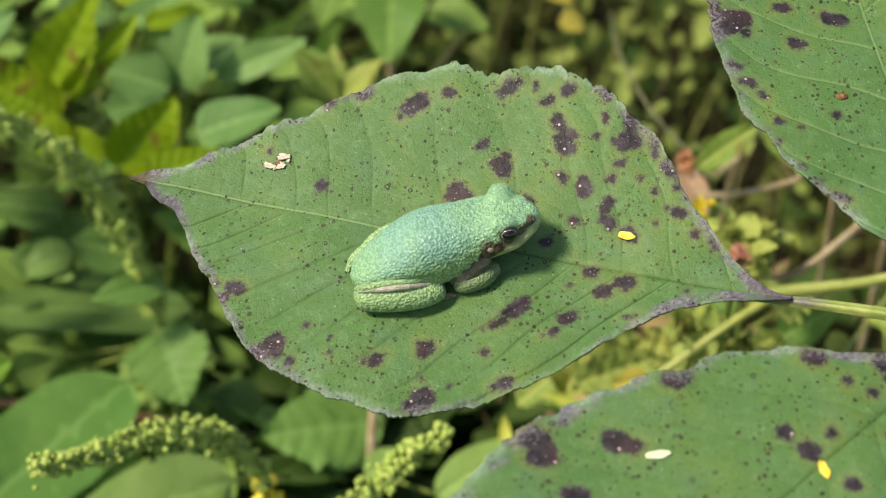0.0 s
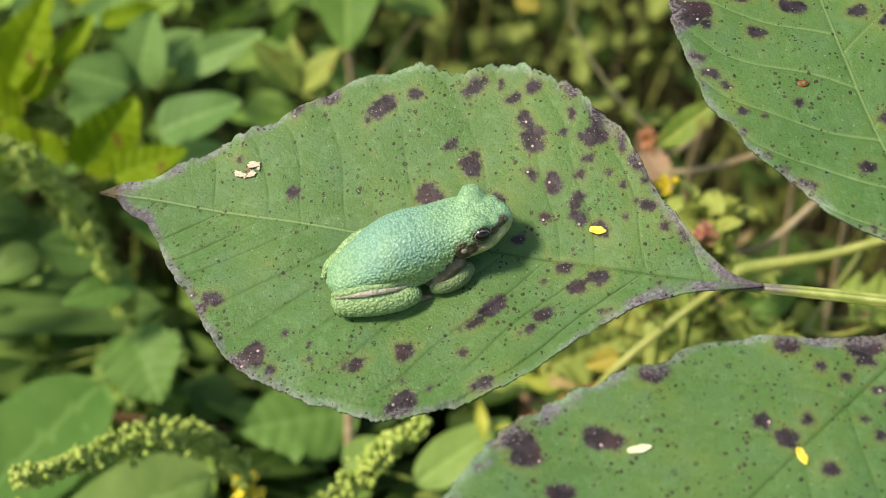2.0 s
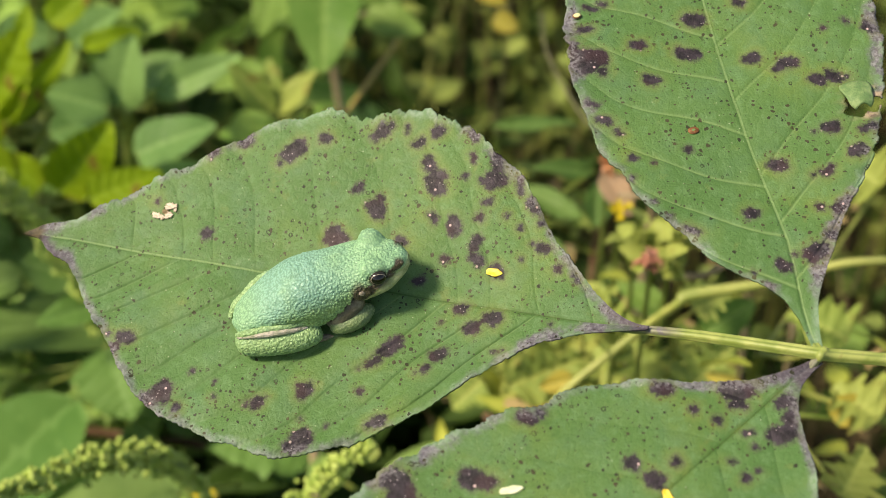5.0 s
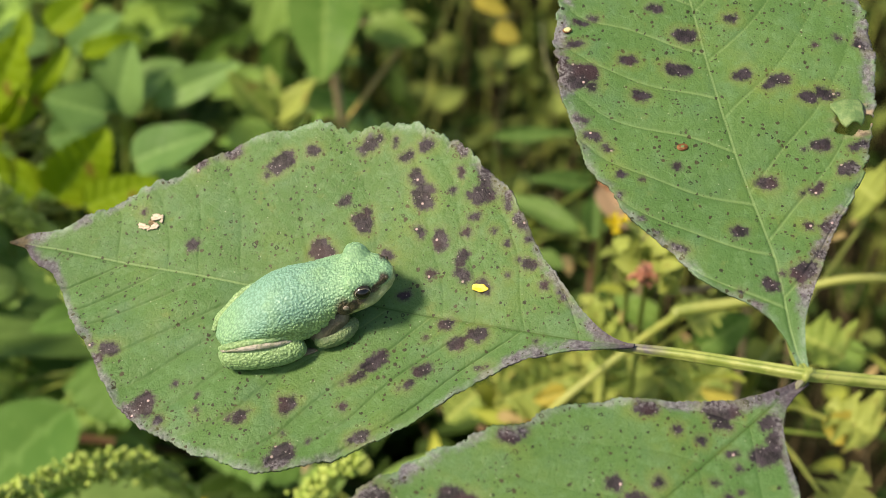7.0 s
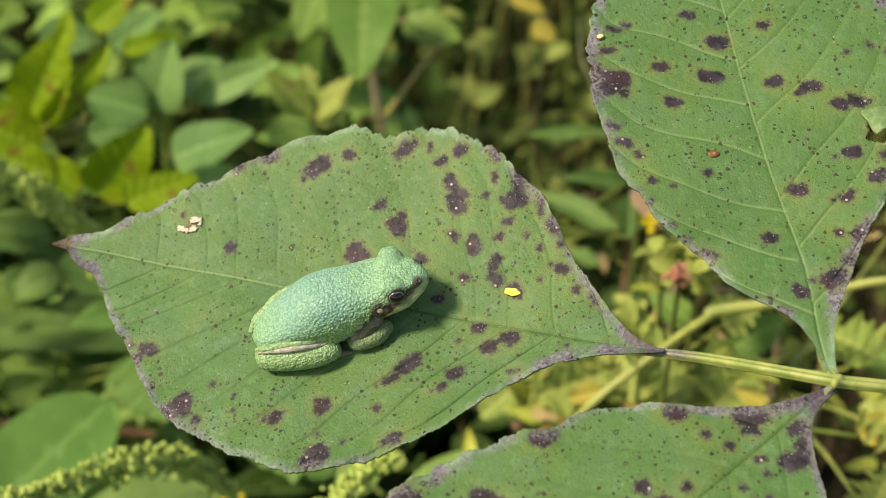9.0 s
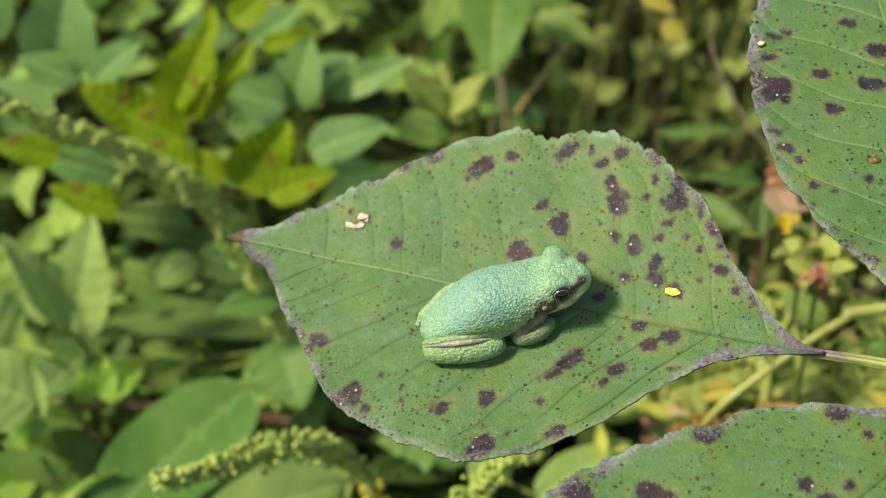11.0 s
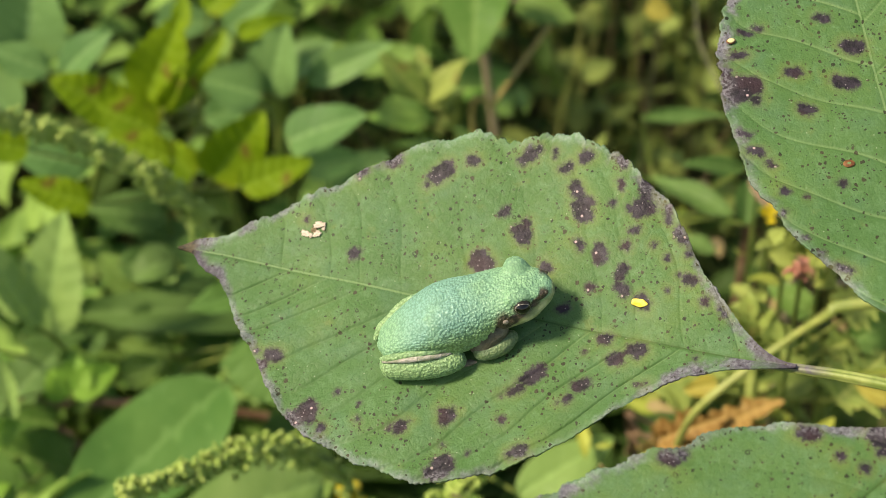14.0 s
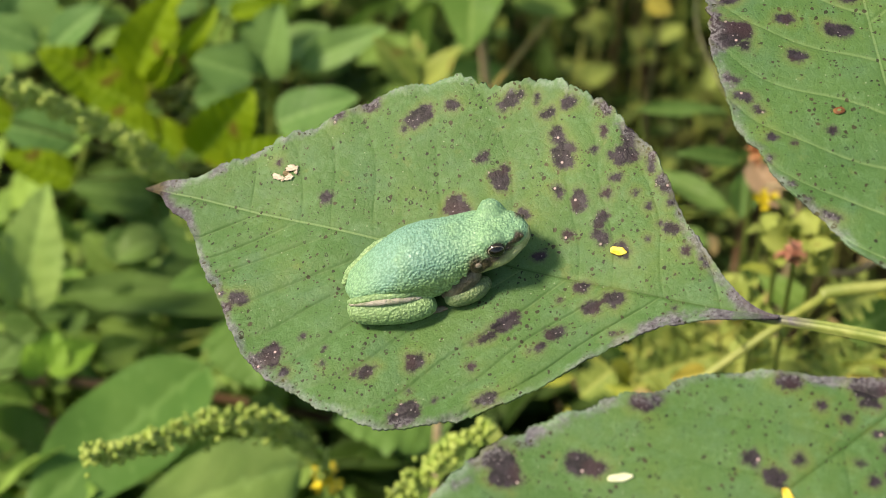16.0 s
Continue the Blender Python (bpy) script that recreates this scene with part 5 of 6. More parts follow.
def plant(name, rows, material, stem_material, label, kind=1, teeth=0, curl=0.12, fold=0.3, seed=0, stem=0.0016, lobed=0.0):
    """A leafy plant: a stem from the ground, a stalk to each leaf, and the leaves."""
    rng = np.random.default_rng(seed)
    B = np.array([r[:3] for r in rows]) / 1000
    foot = Vector((B[:, 0].mean(), B[:, 1].mean() + 0.02, 0.0))
    crown = Vector((B[:, 0].mean(), B[:, 1].mean() + 0.015, B[:, 2].min() - 0.015))
    root = tagged(new(name), label, "plant")
    root.location = foot
    tip = Vector((0.01 * rng.normal(), 0.01, crown.z))
    link("stem", tube_mesh("stem", [(0, 0, -0.005), (0.012 * rng.normal(), 0.01, crown.z * 0.5), tip], (stem * 1.4, stem * 1.2, stem), 8, 14), stem_material, root)
    for k, (bx, by, bz, tx, ty, tz, w, tilt) in enumerate(rows):
        b, e = Vector((bx, by, bz)) / 1000 - foot, Vector((tx, ty, tz)) / 1000 - foot
        along = e - b
        normal = Vector((-0.08 + 0.12 * rng.normal(), -0.6 + 0.12 * rng.normal(), 0.78))
        size = along.length
        v, f, a = leaf_shape(size, w / 1000, kind, curl * rng.uniform(0.4, 1.3), fold * rng.uniform(0.6, 1.2), 43 if teeth else 19, 13, seed + k, teeth, lobed)
        me = mesh_of("leaf", v, f)
        add_attr(me, "vein", a)
        m = frame_of(b, along, normal) @ pose(0, 0, 0, tilt + 8 * rng.normal(), 0, 0)
        mid = b.lerp(tip, 0.5) + Vector((0, 0.004, -0.008))
        stalk = link("leaf_stalk", tube_mesh("leaf_stalk", [b + along * 0.03, mid, tip - Vector((0, 0, 0.01 * (k % 3)))], (0.0005, 0.0007, 0.0008), 6, 10), stem_material, root)
        link("leaf", me, material, stalk).matrix_local = m
    return root


def flower_spike(name, path, radius, material, stem_material, label, seed, count=420, knob=(0.0005, 0.0012)):
    """A drooping spike of crowded little green flower knobs round a bent axis."""
    rng = np.random.default_rng(seed)
    pts = [Vector(p) / 1000 for p in path]
    foot = Vector((pts[-1].x, pts[-1].y + 0.02, 0))
    root = tagged(new(name), label, "plant")
    root.location = foot
    pts = [p - foot for p in pts]
    link("stem", tube_mesh("stem", pts + [pts[-1] + Vector((0.01, 0.015, -0.10)), Vector((0, 0, -0.005))], [0.0007] * (len(pts) - 1) + [0.001, 0.0015, 0.002], 8, 50), stem_material, root)
    c = spline(pts, 200)
    ball = bmesh.new()
    bmesh.ops.create_icosphere(ball, subdivisions=1, radius=1.0)
    ball.verts.index_update()
    bv = np.array([v.co for v in ball.verts])
    bf = np.array([[v.index for v in f.verts] for f in ball.faces])
    ball.free()
    V, F, base = [], [], 0
    clusters = 64
    for q in range(clusters):
        u = (q + rng.uniform(0, 0.8)) / clusters
        at = c[int(u * 199)]
        r0 = radius * (0.35 + 0.65 * min(1, u * 2.2))
        bunches = []
        for _ in range(6):
            w = rng.normal(0, 1, 3)
            bunches.append(at + w / np.linalg.norm(w) * r0 * rng.uniform(0.5, 1.15))
        for _ in range(count // clusters + 3):
            p = bunches[rng.integers(6)] + rng.normal(0, 0.0009, 3)
            k = rng.uniform(*knob)
            V.append(bv * k * rng.uniform(0.75, 1.25, 3) + p)
            F.append(bf + base)
            base += len(bv)
    core = link("core", tube_mesh("core", pts, [radius * 0.2] + [radius * 0.35] * (len(pts) - 2) + [radius * 0.4], 10, 60), material, root)
    knobs = link("flower_mass", mesh_of("flower_mass", np.concatenate(V), np.concatenate(F)), material, core, "crowded yellow-green flower knobs")
    knobs["kind"] = "stuff"
    return root


def loose_stem(name, path, radii, material, label, down=True):
    """A bare stem that bends over and runs to the ground."""
    pts = [Vector(p) / 1000 for p in path]
    if down:
        end = pts[-1]
        pts += [Vector((end.x + 0.02, end.y + 0.03, end.z * 0.5)), Vector((end.x + 0.02, end.y + 0.04, -0.004))]
    o = pts[-1].copy()
    ob = tagged(link(name, tube_mesh(name, [p - o for p in pts], list(np.interp(np.linspace(0, 1, len(pts)), np.linspace(0, 1, len(radii)), radii)), 10, 70), material), label, "stem")
    ob.location = o
    return ob


STEM_GREEN = plain("green_stem", (0.10, 0.16, 0.03), (0.18, 0.22, 0.05), 120, 0.5, 0.0004)
STEM_OLIVE = plain("olive_stem", (0.07, 0.08, 0.03), (0.13, 0.125, 0.06), 120, 0.6, 0.0004)
STEM_YELLOW = plain("yellow_green_stem", (0.18, 0.225, 0.050), (0.29, 0.31, 0.085), 90, 0.45, 0.0004)
STEM_BROWN = plain("brown_stem", (0.12, 0.065, 0.035), (0.22, 0.14, 0.08), 120, 0.7, 0.0006)
STEM_STRAW = plain("straw_yellow_stem", (0.26, 0.19, 0.05), (0.38, 0.29, 0.09), 120, 0.6, 0.0006)
STEM_TAN = plain("dry_tan_stem", (0.24, 0.18, 0.10), (0.36, 0.29, 0.18), 120, 0.7, 0.0006)
KNOB = plain("flower_knob", (0.165, 0.265, 0.040), (0.25, 0.35, 0.060), 300, 0.5, 0.0, c=(0.33, 0.41, 0.10), island=True)
FRILL = foliage("frilly_weed_leaf", (0.125, 0.205, 0.040), (0.18, 0.255, 0.055), (0.27, 0.31, 0.075), spots=0.5)
WEEDY_LEAF = foliage("mottled_weed_leaf", (0.16, 0.235, 0.055), (0.235, 0.30, 0.075), (0.32, 0.34, 0.09), spots=0.5)
BRIGHT = foliage("bright_green_leaf", (0.13, 0.27, 0.03), (0.18, 0.32, 0.045), (0.16, 0.30, 0.04))
PALE = foliage("pale_green_leaf", (0.175, 0.29, 0.075), (0.23, 0.345, 0.10), (0.21, 0.325, 0.09))
OLD = foliage("yellowed_leaf", (0.30, 0.25, 0.04), (0.40, 0.33, 0.06), (0.36, 0.32, 0.07))
CURLED = foliage("curled_brown_leaf", (0.20, 0.105, 0.03), (0.34, 0.20, 0.06), (0.42, 0.28, 0.09), gloss=0.1)
DRY_LEAF = foliage("dry_pink_leaf", (0.34, 0.22, 0.14), (0.42, 0.32, 0.2), (0.4, 0.27, 0.18))
GRASS = plain("grass", (0.10, 0.14, 0.026), (0.17, 0.215, 0.042), 40, 0.5, 0.0, c=(0.25, 0.265, 0.075), island=True, gloss=0.1)
STRAW = plain("straw", (0.12, 0.085, 0.045), (0.2, 0.15, 0.08), 40, 0.7, 0.0, c=(0.06, 0.042, 0.025), island=True, gloss=0.1)
RED_BLOOM = plain("red_flower", (0.28, 0.09, 0.06), (0.38, 0.18, 0.12), 200, 0.6)
YELLOW_BLOOM = plain("yellow_flower", (0.5, 0.40, 0.02), (0.6, 0.48, 0.03), 200, 0.5)
WITHERED = plain("withered_flower_head", (0.10, 0.045, 0.045), (0.17, 0.09, 0.08), 200, 0.7)
ORANGE_BUD = plain("orange_bud", (0.28, 0.10, 0.04), (0.36, 0.17, 0.08), 200, 0.6)

plant("weed", YELLOW_A, YELLOW_GREEN, STEM_GREEN, "bright yellow-green weed with reddish specks on its leaves", 1, 7, seed=11)
plant("weed", YELLOW_B, YELLOW_GREEN, STEM_GREEN, "bright yellow-green weed with reddish specks on its leaves", 1, 7, seed=12)
plant("weed", BLUE_A, BLUE_GREEN, STEM_GREEN, "weed with broad blue-green oval leaves", 0, seed=13)
plant("weed", BLUE_B, BLUE_GREEN, STEM_GREEN, "weed with folded blue-green oval leaves", 0, seed=14)
plant("weed", OVATE, BLUE_GREEN, STEM_GREEN, "weed with single pale green oval leaf", 1, seed=15)
plant("weed", TALL, MID_GREEN, STEM_TAN, "taller weed with hanging broad green leaf", 1, seed=16)
plant("weed", STAR, FRILL, STEM_GREEN, "weed with star of pale yellow-green leaves", 2, seed=17)
plant("weed", TOOTH, PALE, STEM_GREEN, "weed with coarsely toothed pale green leaves", 1, 9, seed=18)
plant("weed", TOOTH_LOW, SMOOTH_GREEN, STEM_GREEN, "low weed with coarsely toothed green leaves", 0, 7, 0.1, 0.2, seed=41, lobed=0.06)
plant("weed", LARGE, SMOOTH_GREEN, STEM_GREEN, "weed with large smooth green oval leaves", 0, seed=19, fold=0.12)
plant("weed", PALE_LOW, PALE, STEM_GREEN, "weed with broad pale dull green leaves", 0, seed=30, fold=0.15)
plant("weed", BRIGHT_LOW, BRIGHT, STEM_GREEN, "low weed with rounded bright green leaflets", 1, 5, seed=34)
plant("weed", LOWLEFT, MID_GREEN, STEM_GREEN, "low weed with rounded green leaves", 1, seed=20)
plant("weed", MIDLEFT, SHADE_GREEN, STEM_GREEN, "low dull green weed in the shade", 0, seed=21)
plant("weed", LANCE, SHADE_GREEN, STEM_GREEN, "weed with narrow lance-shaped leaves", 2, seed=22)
plant("dry_leaf_stalk", DRY, DRY_LEAF, STEM_BROWN, "withered pinkish tan leaf on a brown stalk", 1, seed=23)
plant("weed", YELLOWED, OLD, STEM_OLIVE, "weed with two yellowed leaves", 1, seed=24, stem=0.0005)
plant("withered_weed", CURLED_ROWS, CURLED, STEM_BROWN, "withered weed with curled orange-brown leaves", 1, 5, 0.35, 0.6, seed=35, lobed=0.2)
plant("weed", YELLOWED_LOW, OLD, STEM_GREEN, "low weed with two yellowed leaves", 1, seed=29)
plant("weed", FRILL_A, WEEDY_LEAF, STEM_YELLOW, "frilly yellow-green weed below the sprig", 1, 6, 0.3, 0.5, seed=25, lobed=0.3)
plant("weed", FRILL_B, FRILL, STEM_YELLOW, "frilly yellow-green weed beside the yellow stem", 1, 6, 0.3, 0.5, seed=26, lobed=0.3)
plant("weed", BENT, FRILL, STEM_TAN, "bent olive yellow leaf on a thin stalk", 2, seed=27)
plant("weed", RIGHTMASS, MID_GREEN, STEM_GREEN, "small shaded green weed", 1, seed=28)
flower_spike("flower_spike", SPIKE_LOW, 0.0036, KNOB, STEM_GREEN, "drooping green flower spike with crowded knobs", 31, 850)
flower_spike("flower_spike", SPIKE_HIGH, 0.0042, KNOB, STEM_GREEN, "arching green flower spike, thin at its tip", 32, 1500)
flower_spike("flower_spike", SPIKE_MID, 0.0028, KNOB, STEM_GREEN, "short green flower spike under the leaf", 33, 190, (0.0006, 0.0014))
loose_stem("brown_stem", BROWN_STEM, (0.0018, 0.0018), STEM_BROWN, "thin brown woody stem lying across the weeds")
loose_stem("yellow_stem", YELLOW_STEM, (0.0011, 0.0011, 0.0012, 0.0012, 0.0013, 0.0018, 0.0014, 0.0012, 0.0012, 0.0013, 0.0013, 0.0013), STEM_YELLOW, "thick pale yellow-green stem with joints")
loose_stem("tan_stem", TAN_STEM, (0.0016, 0.0020), STEM_TAN, "upright dry tan stem")
loose_stem("tan_stem", DIAG_STEM, (0.0005, 0.0007), STEM_OLIVE, "slanting thin olive stem")
loose_stem("tan_stem", DIAG_TAN, (0.0008, 0.0011), STEM_STRAW, "slanting pale tan stem in the grass")
loose_stem("twig", TWIG_A, (0.0009, 0.0012), STEM_TAN, "thin bare grey-brown twig in the weeds")
loose_stem("twig", TWIG_B, (0.0010, 0.0013), STEM_TAN, "thin bent grey-brown twig near the yellow stem")
undergrowth("undergrowth", 9500, DEEP_SHADE, 4, ((-1.3, 1.3), (-0.9, 1.9), (0.01, 0.18)), (0.02, 0.05), "dense low green undergrowth of small leaves", 30, fade=0.5)
undergrowth("undergrowth", 1700, DEEP_SHADE, 14, ((-0.8, 0.06), (-0.1, 1.3), (0.15, 0.26)), (0.02, 0.05), "green leaves under the brighter ones, darkened as shade", 30, fade=0.1)
undergrowth("undergrowth", 3600, CANOPY, 5, ((-1.0, 0.04), (0.16, 1.6), (0.27, 0.36)), (0.018, 0.042), "upper layer of small bright green leaves", 28, fade=0.14)
undergrowth("undergrowth", 1900, CANOPY, 16, ((-0.85, -0.12), (-0.15, 0.30), (0.24, 0.325)), (0.018, 0.04), "mass of small bright green weed leaves", 26, fade=0.07)
undergrowth("undergrowth", 1700, CANOPY, 6, ((-0.45, -0.03), (0.0, 0.25), (0.22, 0.30)), (0.015, 0.035), "lower layer of small bright green leaves", 28)


def surround(name, count, material, seed, reach, label):
    """Taller unseen weeds added on all sides to block low sky light, thinning out with distance; the space over the
    sprig stays free.
    """
    rng = np.random.default_rng(seed)
    V, F, A, base = [], [], [], 0
    shapes = [leaf_shape(1, q, k % 3, 0.15, 0.3, 6, 3, k) for k, q in enumerate((0.45, 0.6, 0.35, 0.7))]
    while len(V) < count:
        far = reach[0] + (reach[1] - reach[0]) * rng.uniform(0, 1) ** 1.7
        turn = rng.uniform(0, 6.283)
        x, y = far * math.cos(turn), 0.15 + far * math.sin(turn)
        patch = 0.5 + 0.5 * math.sin(2.3 * x + 1.1 * y) * math.sin(2.9 * y - 1.3 * x)
        if (y > -0.3 and abs(x) < 0.42 + 0.3 * max(y, 0)) or rng.uniform(0, 1) > 0.35 + 0.65 * patch:
            continue
        top = (0.16 + 0.26 * patch) * min(1.0, 0.35 + 1.2 / far)
        v, f, a = shapes[rng.integers(len(shapes))]
        L = rng.uniform(0.03, 0.085)
        m = np.array(Euler((radians(rng.normal(0, 30)), radians(rng.normal(5, 30)), rng.uniform(0, 6.283))).to_matrix())
        V.append(v * L @ m.T + np.array((x, y, rng.uniform(0.03, top))))
        F.append(f + base)
        A.append(a * L * 20)
        base += len(v)
    me = mesh_of(name, np.concatenate(V), np.concatenate(F))
    add_attr(me, "vein", np.concatenate(A))
    return tagged(link(name, me, material), label, "undergrowth", kind="stuff")


surround("undergrowth", 17000, CANOPY, 51, (0.4, 4.5), "added unseen green weeds round the spot that cut low sky light")
undergrowth("undergrowth", 110, WEEDY, 7, ((0.02, 0.30), (0.03, 0.17), (0.30, 0.385)), (0.006, 0.016), "mass of small yellow-green weed leaves", 35, narrow=0.8)
BACK_GREEN = foliage("back_leaf", (0.050, 0.086, 0.017), (0.105, 0.155, 0.032), (0.215, 0.265, 0.062), island=True, gloss=0.1)
undergrowth("undergrowth", 5200, BACK_GREEN, 17, ((-0.12, 0.8), (0.38, 1.5), (0.08, 0.33)), (0.007, 0.022), "small mixed green leaves behind the weeds", 38, fade=0.06)
blades("grass", 1000, GRASS, 8, ((-0.7, 0.85), (0.32, 1.5)), (0.18, 0.37), (0.0008, 0.0018), "tall green grass blades behind the weeds", 0.7)
# mostly hidden leaf mass, added to keep the sun off the weeds behind
undergrowth("undergrowth", 1700, DEEP_SHADE, 24, ((-0.09, 0.08), (0.0, 0.26), (0.18, 0.285)), (0.02, 0.042), "added dark leaves, mostly hidden under the sprig, that block the sun", 22, fade=0.03)
blades("dry_stalks", 70, STRAW, 19, ((0.0, 0.32), (0.04, 0.26)), (0.30, 0.44), (0.0004, 0.0008), "thin dry brown stalks among the yellow-green weeds", 0.6)
BROWN_LEAF = foliage("dry_brown_leaf", (0.13, 0.085, 0.04), (0.22, 0.15, 0.065), (0.33, 0.25, 0.11), island=True, gloss=0.1)
undergrowth("dry_leaves", 110, BROWN_LEAF, 18, ((0.0, 0.32), (0.04, 0.24), (0.28, 0.385)), (0.005, 0.013), "small dry brown leaves among the weeds", 45, narrow=0.7)
undergrowth("undergrowth", 110, BACK_GREEN, 20, ((0.0, 0.34), (0.05, 0.30), (0.24, 0.37)), (0.005, 0.014), "tiny mixed green leaves under the sprig", 45)
blades("dry_stalks", 300, STRAW, 9, ((-0.5, 0.7), (0.22, 1.2)), (0.2, 0.38), (0.0004, 0.0009), "dry brown stalks among the grass", 0.5)


# the overgrown meadow that goes on all round
def meadow(name, count, seed, reach, length, width, material, label):
    """Coarse tussocks of long blades round the weeds, thinner with distance, as one mass."""
    rng = np.random.default_rng(seed)
    V, F, base, n = [], [], 0, 5
    t = np.linspace(0, 1, n)[:, None]
    for _ in range(count // 7):
        far = reach[0] + (reach[1] - reach[0]) * rng.uniform(0, 1) ** 1.5
        turn = rng.uniform(0, 6.283)
        q = np.array([far * math.cos(turn), 0.35 + far * math.sin(turn), 0.0])
        for _ in range(7):
            a, L, w, k = rng.uniform(0, 6.283), rng.uniform(*length), rng.uniform(*width) * (1 + 0.5 * far), rng.uniform(0.2, 0.9)
            way = np.array([math.cos(a), math.sin(a), 0])
            c = q + way * 0.03 + L * (t * np.array([0, 0, 1.0]) * (1 - 0.4 * k * t) + way * k * t ** 2)
            off = np.cross(way, (0, 0, 1)) * w * (1 - 0.85 * t ** 2)
            V.append(np.stack([c - off, c + way * w * 0.25, c + off], 1).reshape(-1, 3))
            F.append(sheet_faces(n, 3) + base)
            base += 3 * n
    return tagged(link(name, mesh_of(name, np.concatenate(V), np.concatenate(F)), material), label, "meadow", kind="stuff")


meadow("meadow_grass", 42000, 41, (1.2, 8.0), (0.15, 0.34), (0.0015, 0.004), GRASS, "coarse green meadow grass round the weeds")


# ---- small blooms among the weeds ----
def bloom(name, at, radius, material, label, count=22, seed=0, size=(0.004, 0.008)):
    """A ragged head of small petals on a thin stem."""
    rng = np.random.default_rng(seed)
    at = Vector(at) / 1000
    root = tagged(new(name), label, "flower")
    root.location = (at.x, at.y + 0.01, 0)
    top = at - root.location
    link("stem", tube_mesh("stem", [(0, 0, -0.004), (0.004, 0.004, at.z * 0.5), top], (0.0012, 0.001, 0.0007), 6, 12), STEM_GREEN, root)
    V, F, base = [], [], 0
    for k in range(count):
        v, f, _ = leaf_shape(rng.uniform(*size), rng.uniform(0.4, 0.7) * size[1], k % 3, 0.2, 0.3, 6, 5, k)
        m = np.array(Euler((rng.normal(0, 0.6), rng.normal(-0.3, 0.7), rng.uniform(0, 6.28))).to_matrix())
        V.append(v @ m.T + np.array(top) + rng.normal(0, radius * 0.5, 3))
        F.append(f + base)
        base += len(v)
    link("flower_head", mesh_of("flower_head", np.concatenate(V), np.concatenate(F)), material, root)
    return root


bloom("flower", (78, 100, 415), 0.0030, RED_BLOOM, "faded red flower head among yellow-green weeds", 22, 1, (0.0015, 0.0035))
bloom("flower", (75, 137, 403), 0.0030, YELLOW_BLOOM, "small bright yellow flower head", 14, 2, (0.0012, 0.003))
bloom("flower", (77, 174, 394), 0.0010, ORANGE_BUD, "small orange-brown bud on a stalk", 16, 3, (0.002, 0.004))
bloom("flower", (-48, 77, 343), 0.0030, YELLOW_BLOOM, "small yellow flower below the green spike", 14, 4, (0.003, 0.005))
bloom("withered_flower", (-158, 131, 301), 0.0022, WITHERED, "withered dark reddish flower head low in the weeds", 14, 8, (0.003, 0.006))
bloom("withered_flower", (-169, 124, 300), 0.0018, ORANGE_BUD, "withered orange-brown flower head low in the weeds", 12, 9, (0.002, 0.005))
bloom("weed_tuft", (77, 118, 407), 0.006, FRILL, "tuft of small yellow-green leaves", 30, 5, (0.004, 0.009))
bloom("weed_tuft", (86, 112, 410), 0.006, FRILL, "tuft of small yellow-green leaves", 30, 6, (0.004, 0.009))
bloom("weed_tuft", (70, 100, 392), 0.007, FRILL, "tuft of small yellow-green leaves", 30, 7, (0.004, 0.009))


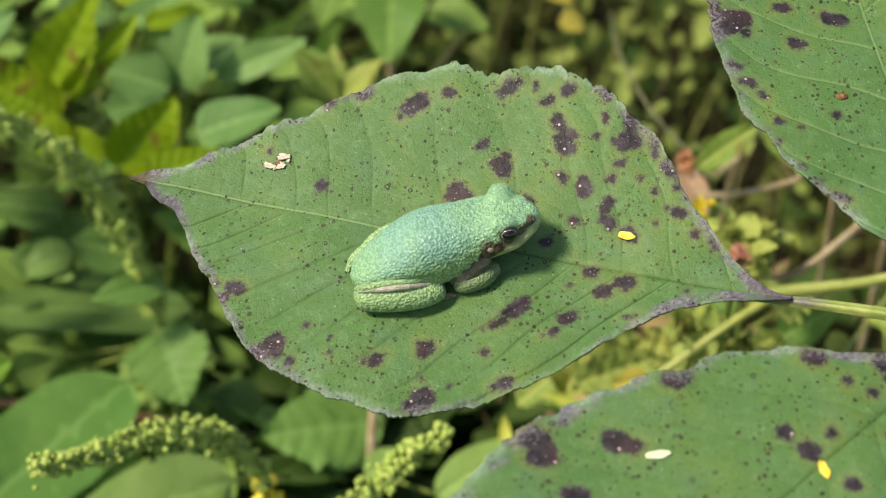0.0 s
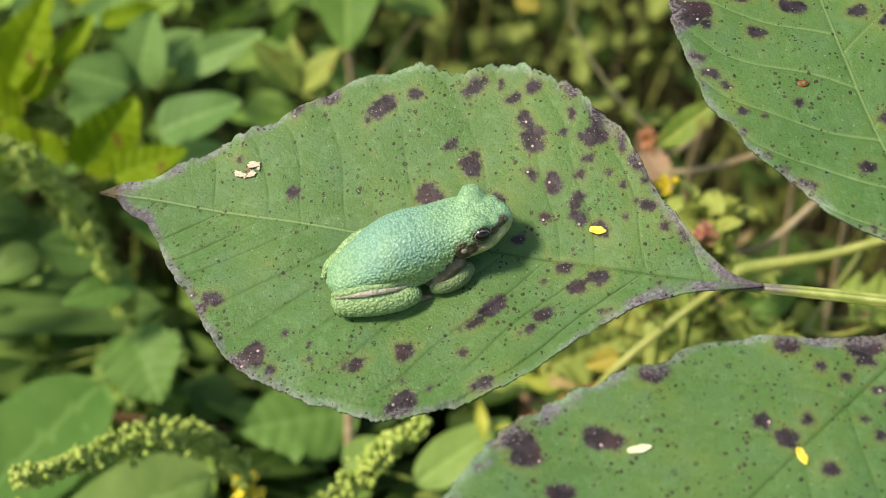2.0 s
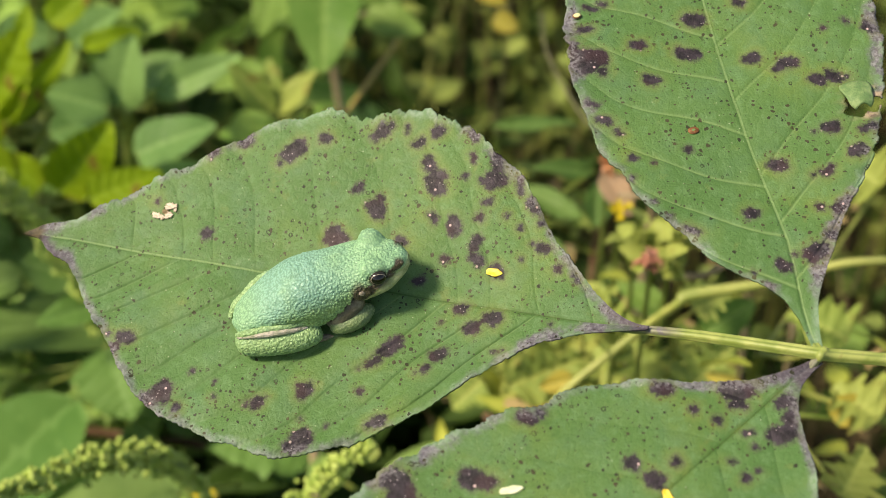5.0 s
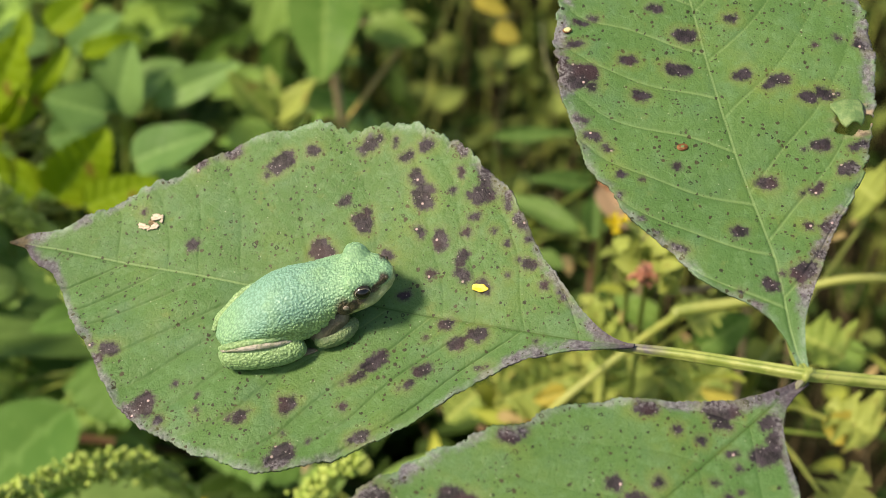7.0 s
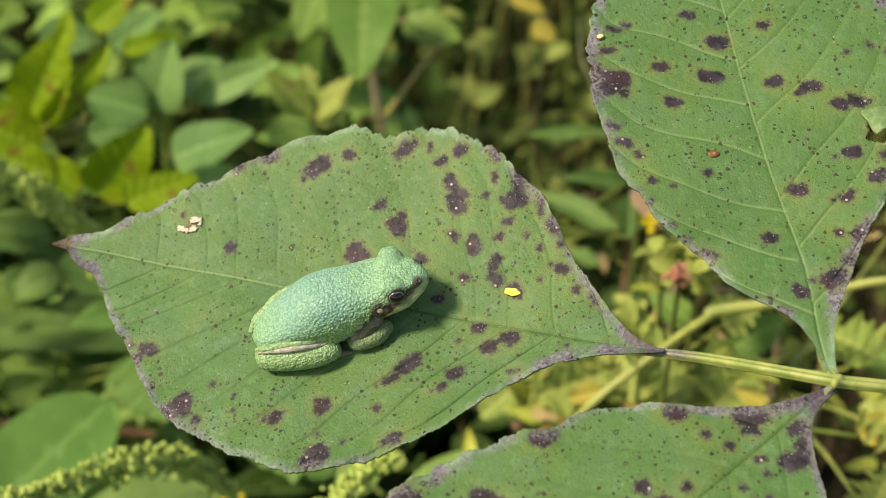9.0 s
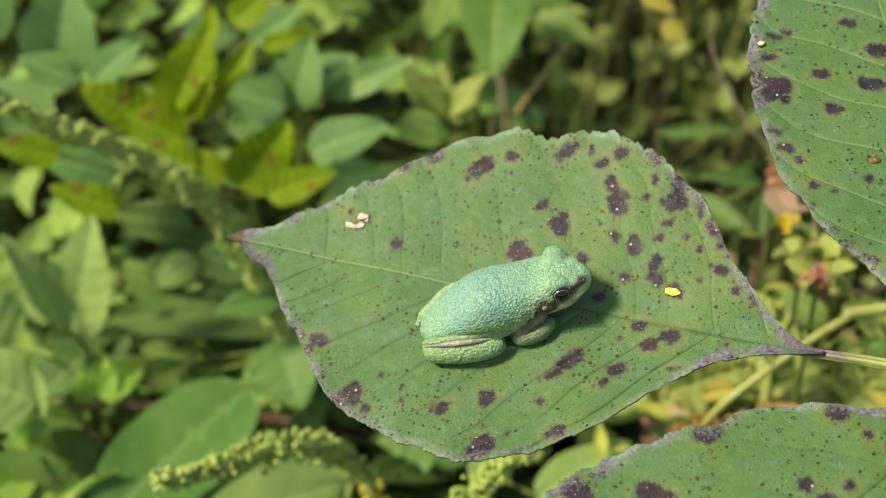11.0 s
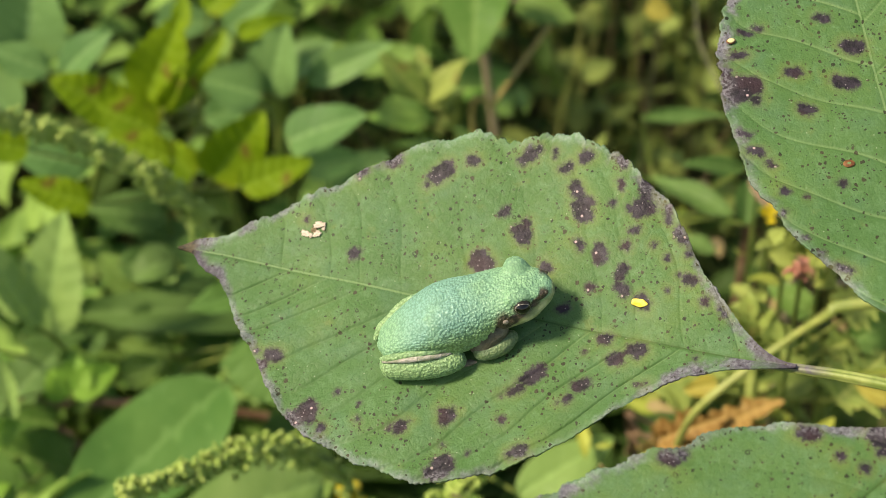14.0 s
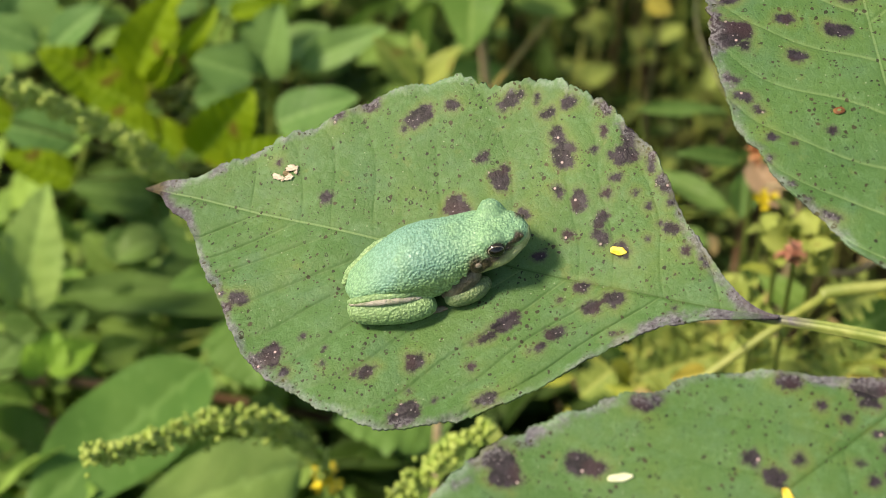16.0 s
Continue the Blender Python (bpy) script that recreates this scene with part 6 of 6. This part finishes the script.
# ---- small things lying on the leaflets ----
def flake(name, leaf_at, cup, x, y, length, width, turn, material, label, category, lift=0.00045, seed=0, ragged=0.0):
    """A thin curled scrap with an uneven outline and some thickness, lying on a leaflet."""
    rng = np.random.default_rng(seed)
    n, rings = 28, 6
    th = np.linspace(0, 2 * np.pi, n, endpoint=False)
    rad = 1 + 0.10 * np.sin(2 * th + rng.uniform(0, 6)) + 0.07 * np.sin(5 * th + rng.uniform(0, 6)) + ragged * (np.sin(3 * th + rng.uniform(0, 6)) + np.sin(7 * th + rng.uniform(0, 6)) + 0.7 * np.sin(11 * th + rng.uniform(0, 6)))
    k = np.linspace(0.02, 1, rings)[:, None]
    X, Y = k * rad * np.cos(th) * length / 2, k * rad * np.sin(th) * width / 2
    Z = 0.12 * (Y / width * 2) ** 2 * width + 0.10 * (X / length * 2) ** 2 * length * 0.4
    me = mesh_of(name, np.stack([X, Y, Z], -1) / 1000, sheet_faces(rings, n, True).tolist() + [list(range(n))[::-1]])
    ob = tagged(link(name, me, material), label, category)
    ob.matrix_world = leaf_at @ pose(x / 1000, y / 1000, float(cup(np.array(float(x)), np.array(float(y)))) / 1000 + lift, 0, 0, turn)
    thicken(ob, 0.0002)
    return ob


PETAL = plain("yellow_petal", (0.62, 0.42, 0.03), (0.80, 0.65, 0.12), 700, 0.45)
SEED = plain("pale_seed", (0.55, 0.60, 0.36), (0.68, 0.70, 0.48), 900, 0.6, 0.0002)
DRIED = plain("brown_crumb", (0.10, 0.07, 0.035), (0.20, 0.15, 0.08), 1500, 0.8, 0.0002)
CRUST = plain("white_crust", (0.42, 0.33, 0.25), (0.58, 0.49, 0.40), 1800, 0.8, 0.0002)
flake("petal", MAIN_AT, main_cup, 29.2, -6.0, 2.9, 1.5, 8, PETAL, "tiny bright yellow petal lying on the leaflet", "petal", seed=1)
flake("seed", FRONT_AT, slight_cup, 50.9, -17.0, 3.5, 1.35, 150, SEED, "pale green seed scale lying on the leaflet", "seed", seed=2)
flake("petal", FRONT_AT, slight_cup, 33.4, 0.3, 2.8, 1.4, 60, PETAL, "yellow petal scrap on the leaflet's midrib", "petal", seed=3)
for k, (dx, dy, long, wide, turn) in enumerate(((-0.9, -1.0, 2.5, 1.2, 10), (1.2, 1.3, 2.3, 1.1, -12), (-1.0, 0.9, 1.5, 1.3, 40), (-2.0, -0.4, 0.8, 0.5, 80), (0.1, 1.6, 0.8, 0.6, 20))):
    flake("white_crust", MAIN_AT, main_cup, 95.4 + dx, -8.4 + dy, long, wide, turn, CRUST, "dry white crust on the leaflet surface", "dropping", 0.0003, seed=10 + k, ragged=0.13)["group"] = "white crusts on the leaflet"
flake("white_crust", MAIN_AT, main_cup, 95.3, -8.2, 1.4, 0.9, 30, DRIED, "dry brown crumb between white crusts", "dropping", 0.00025, seed=17, ragged=0.13)
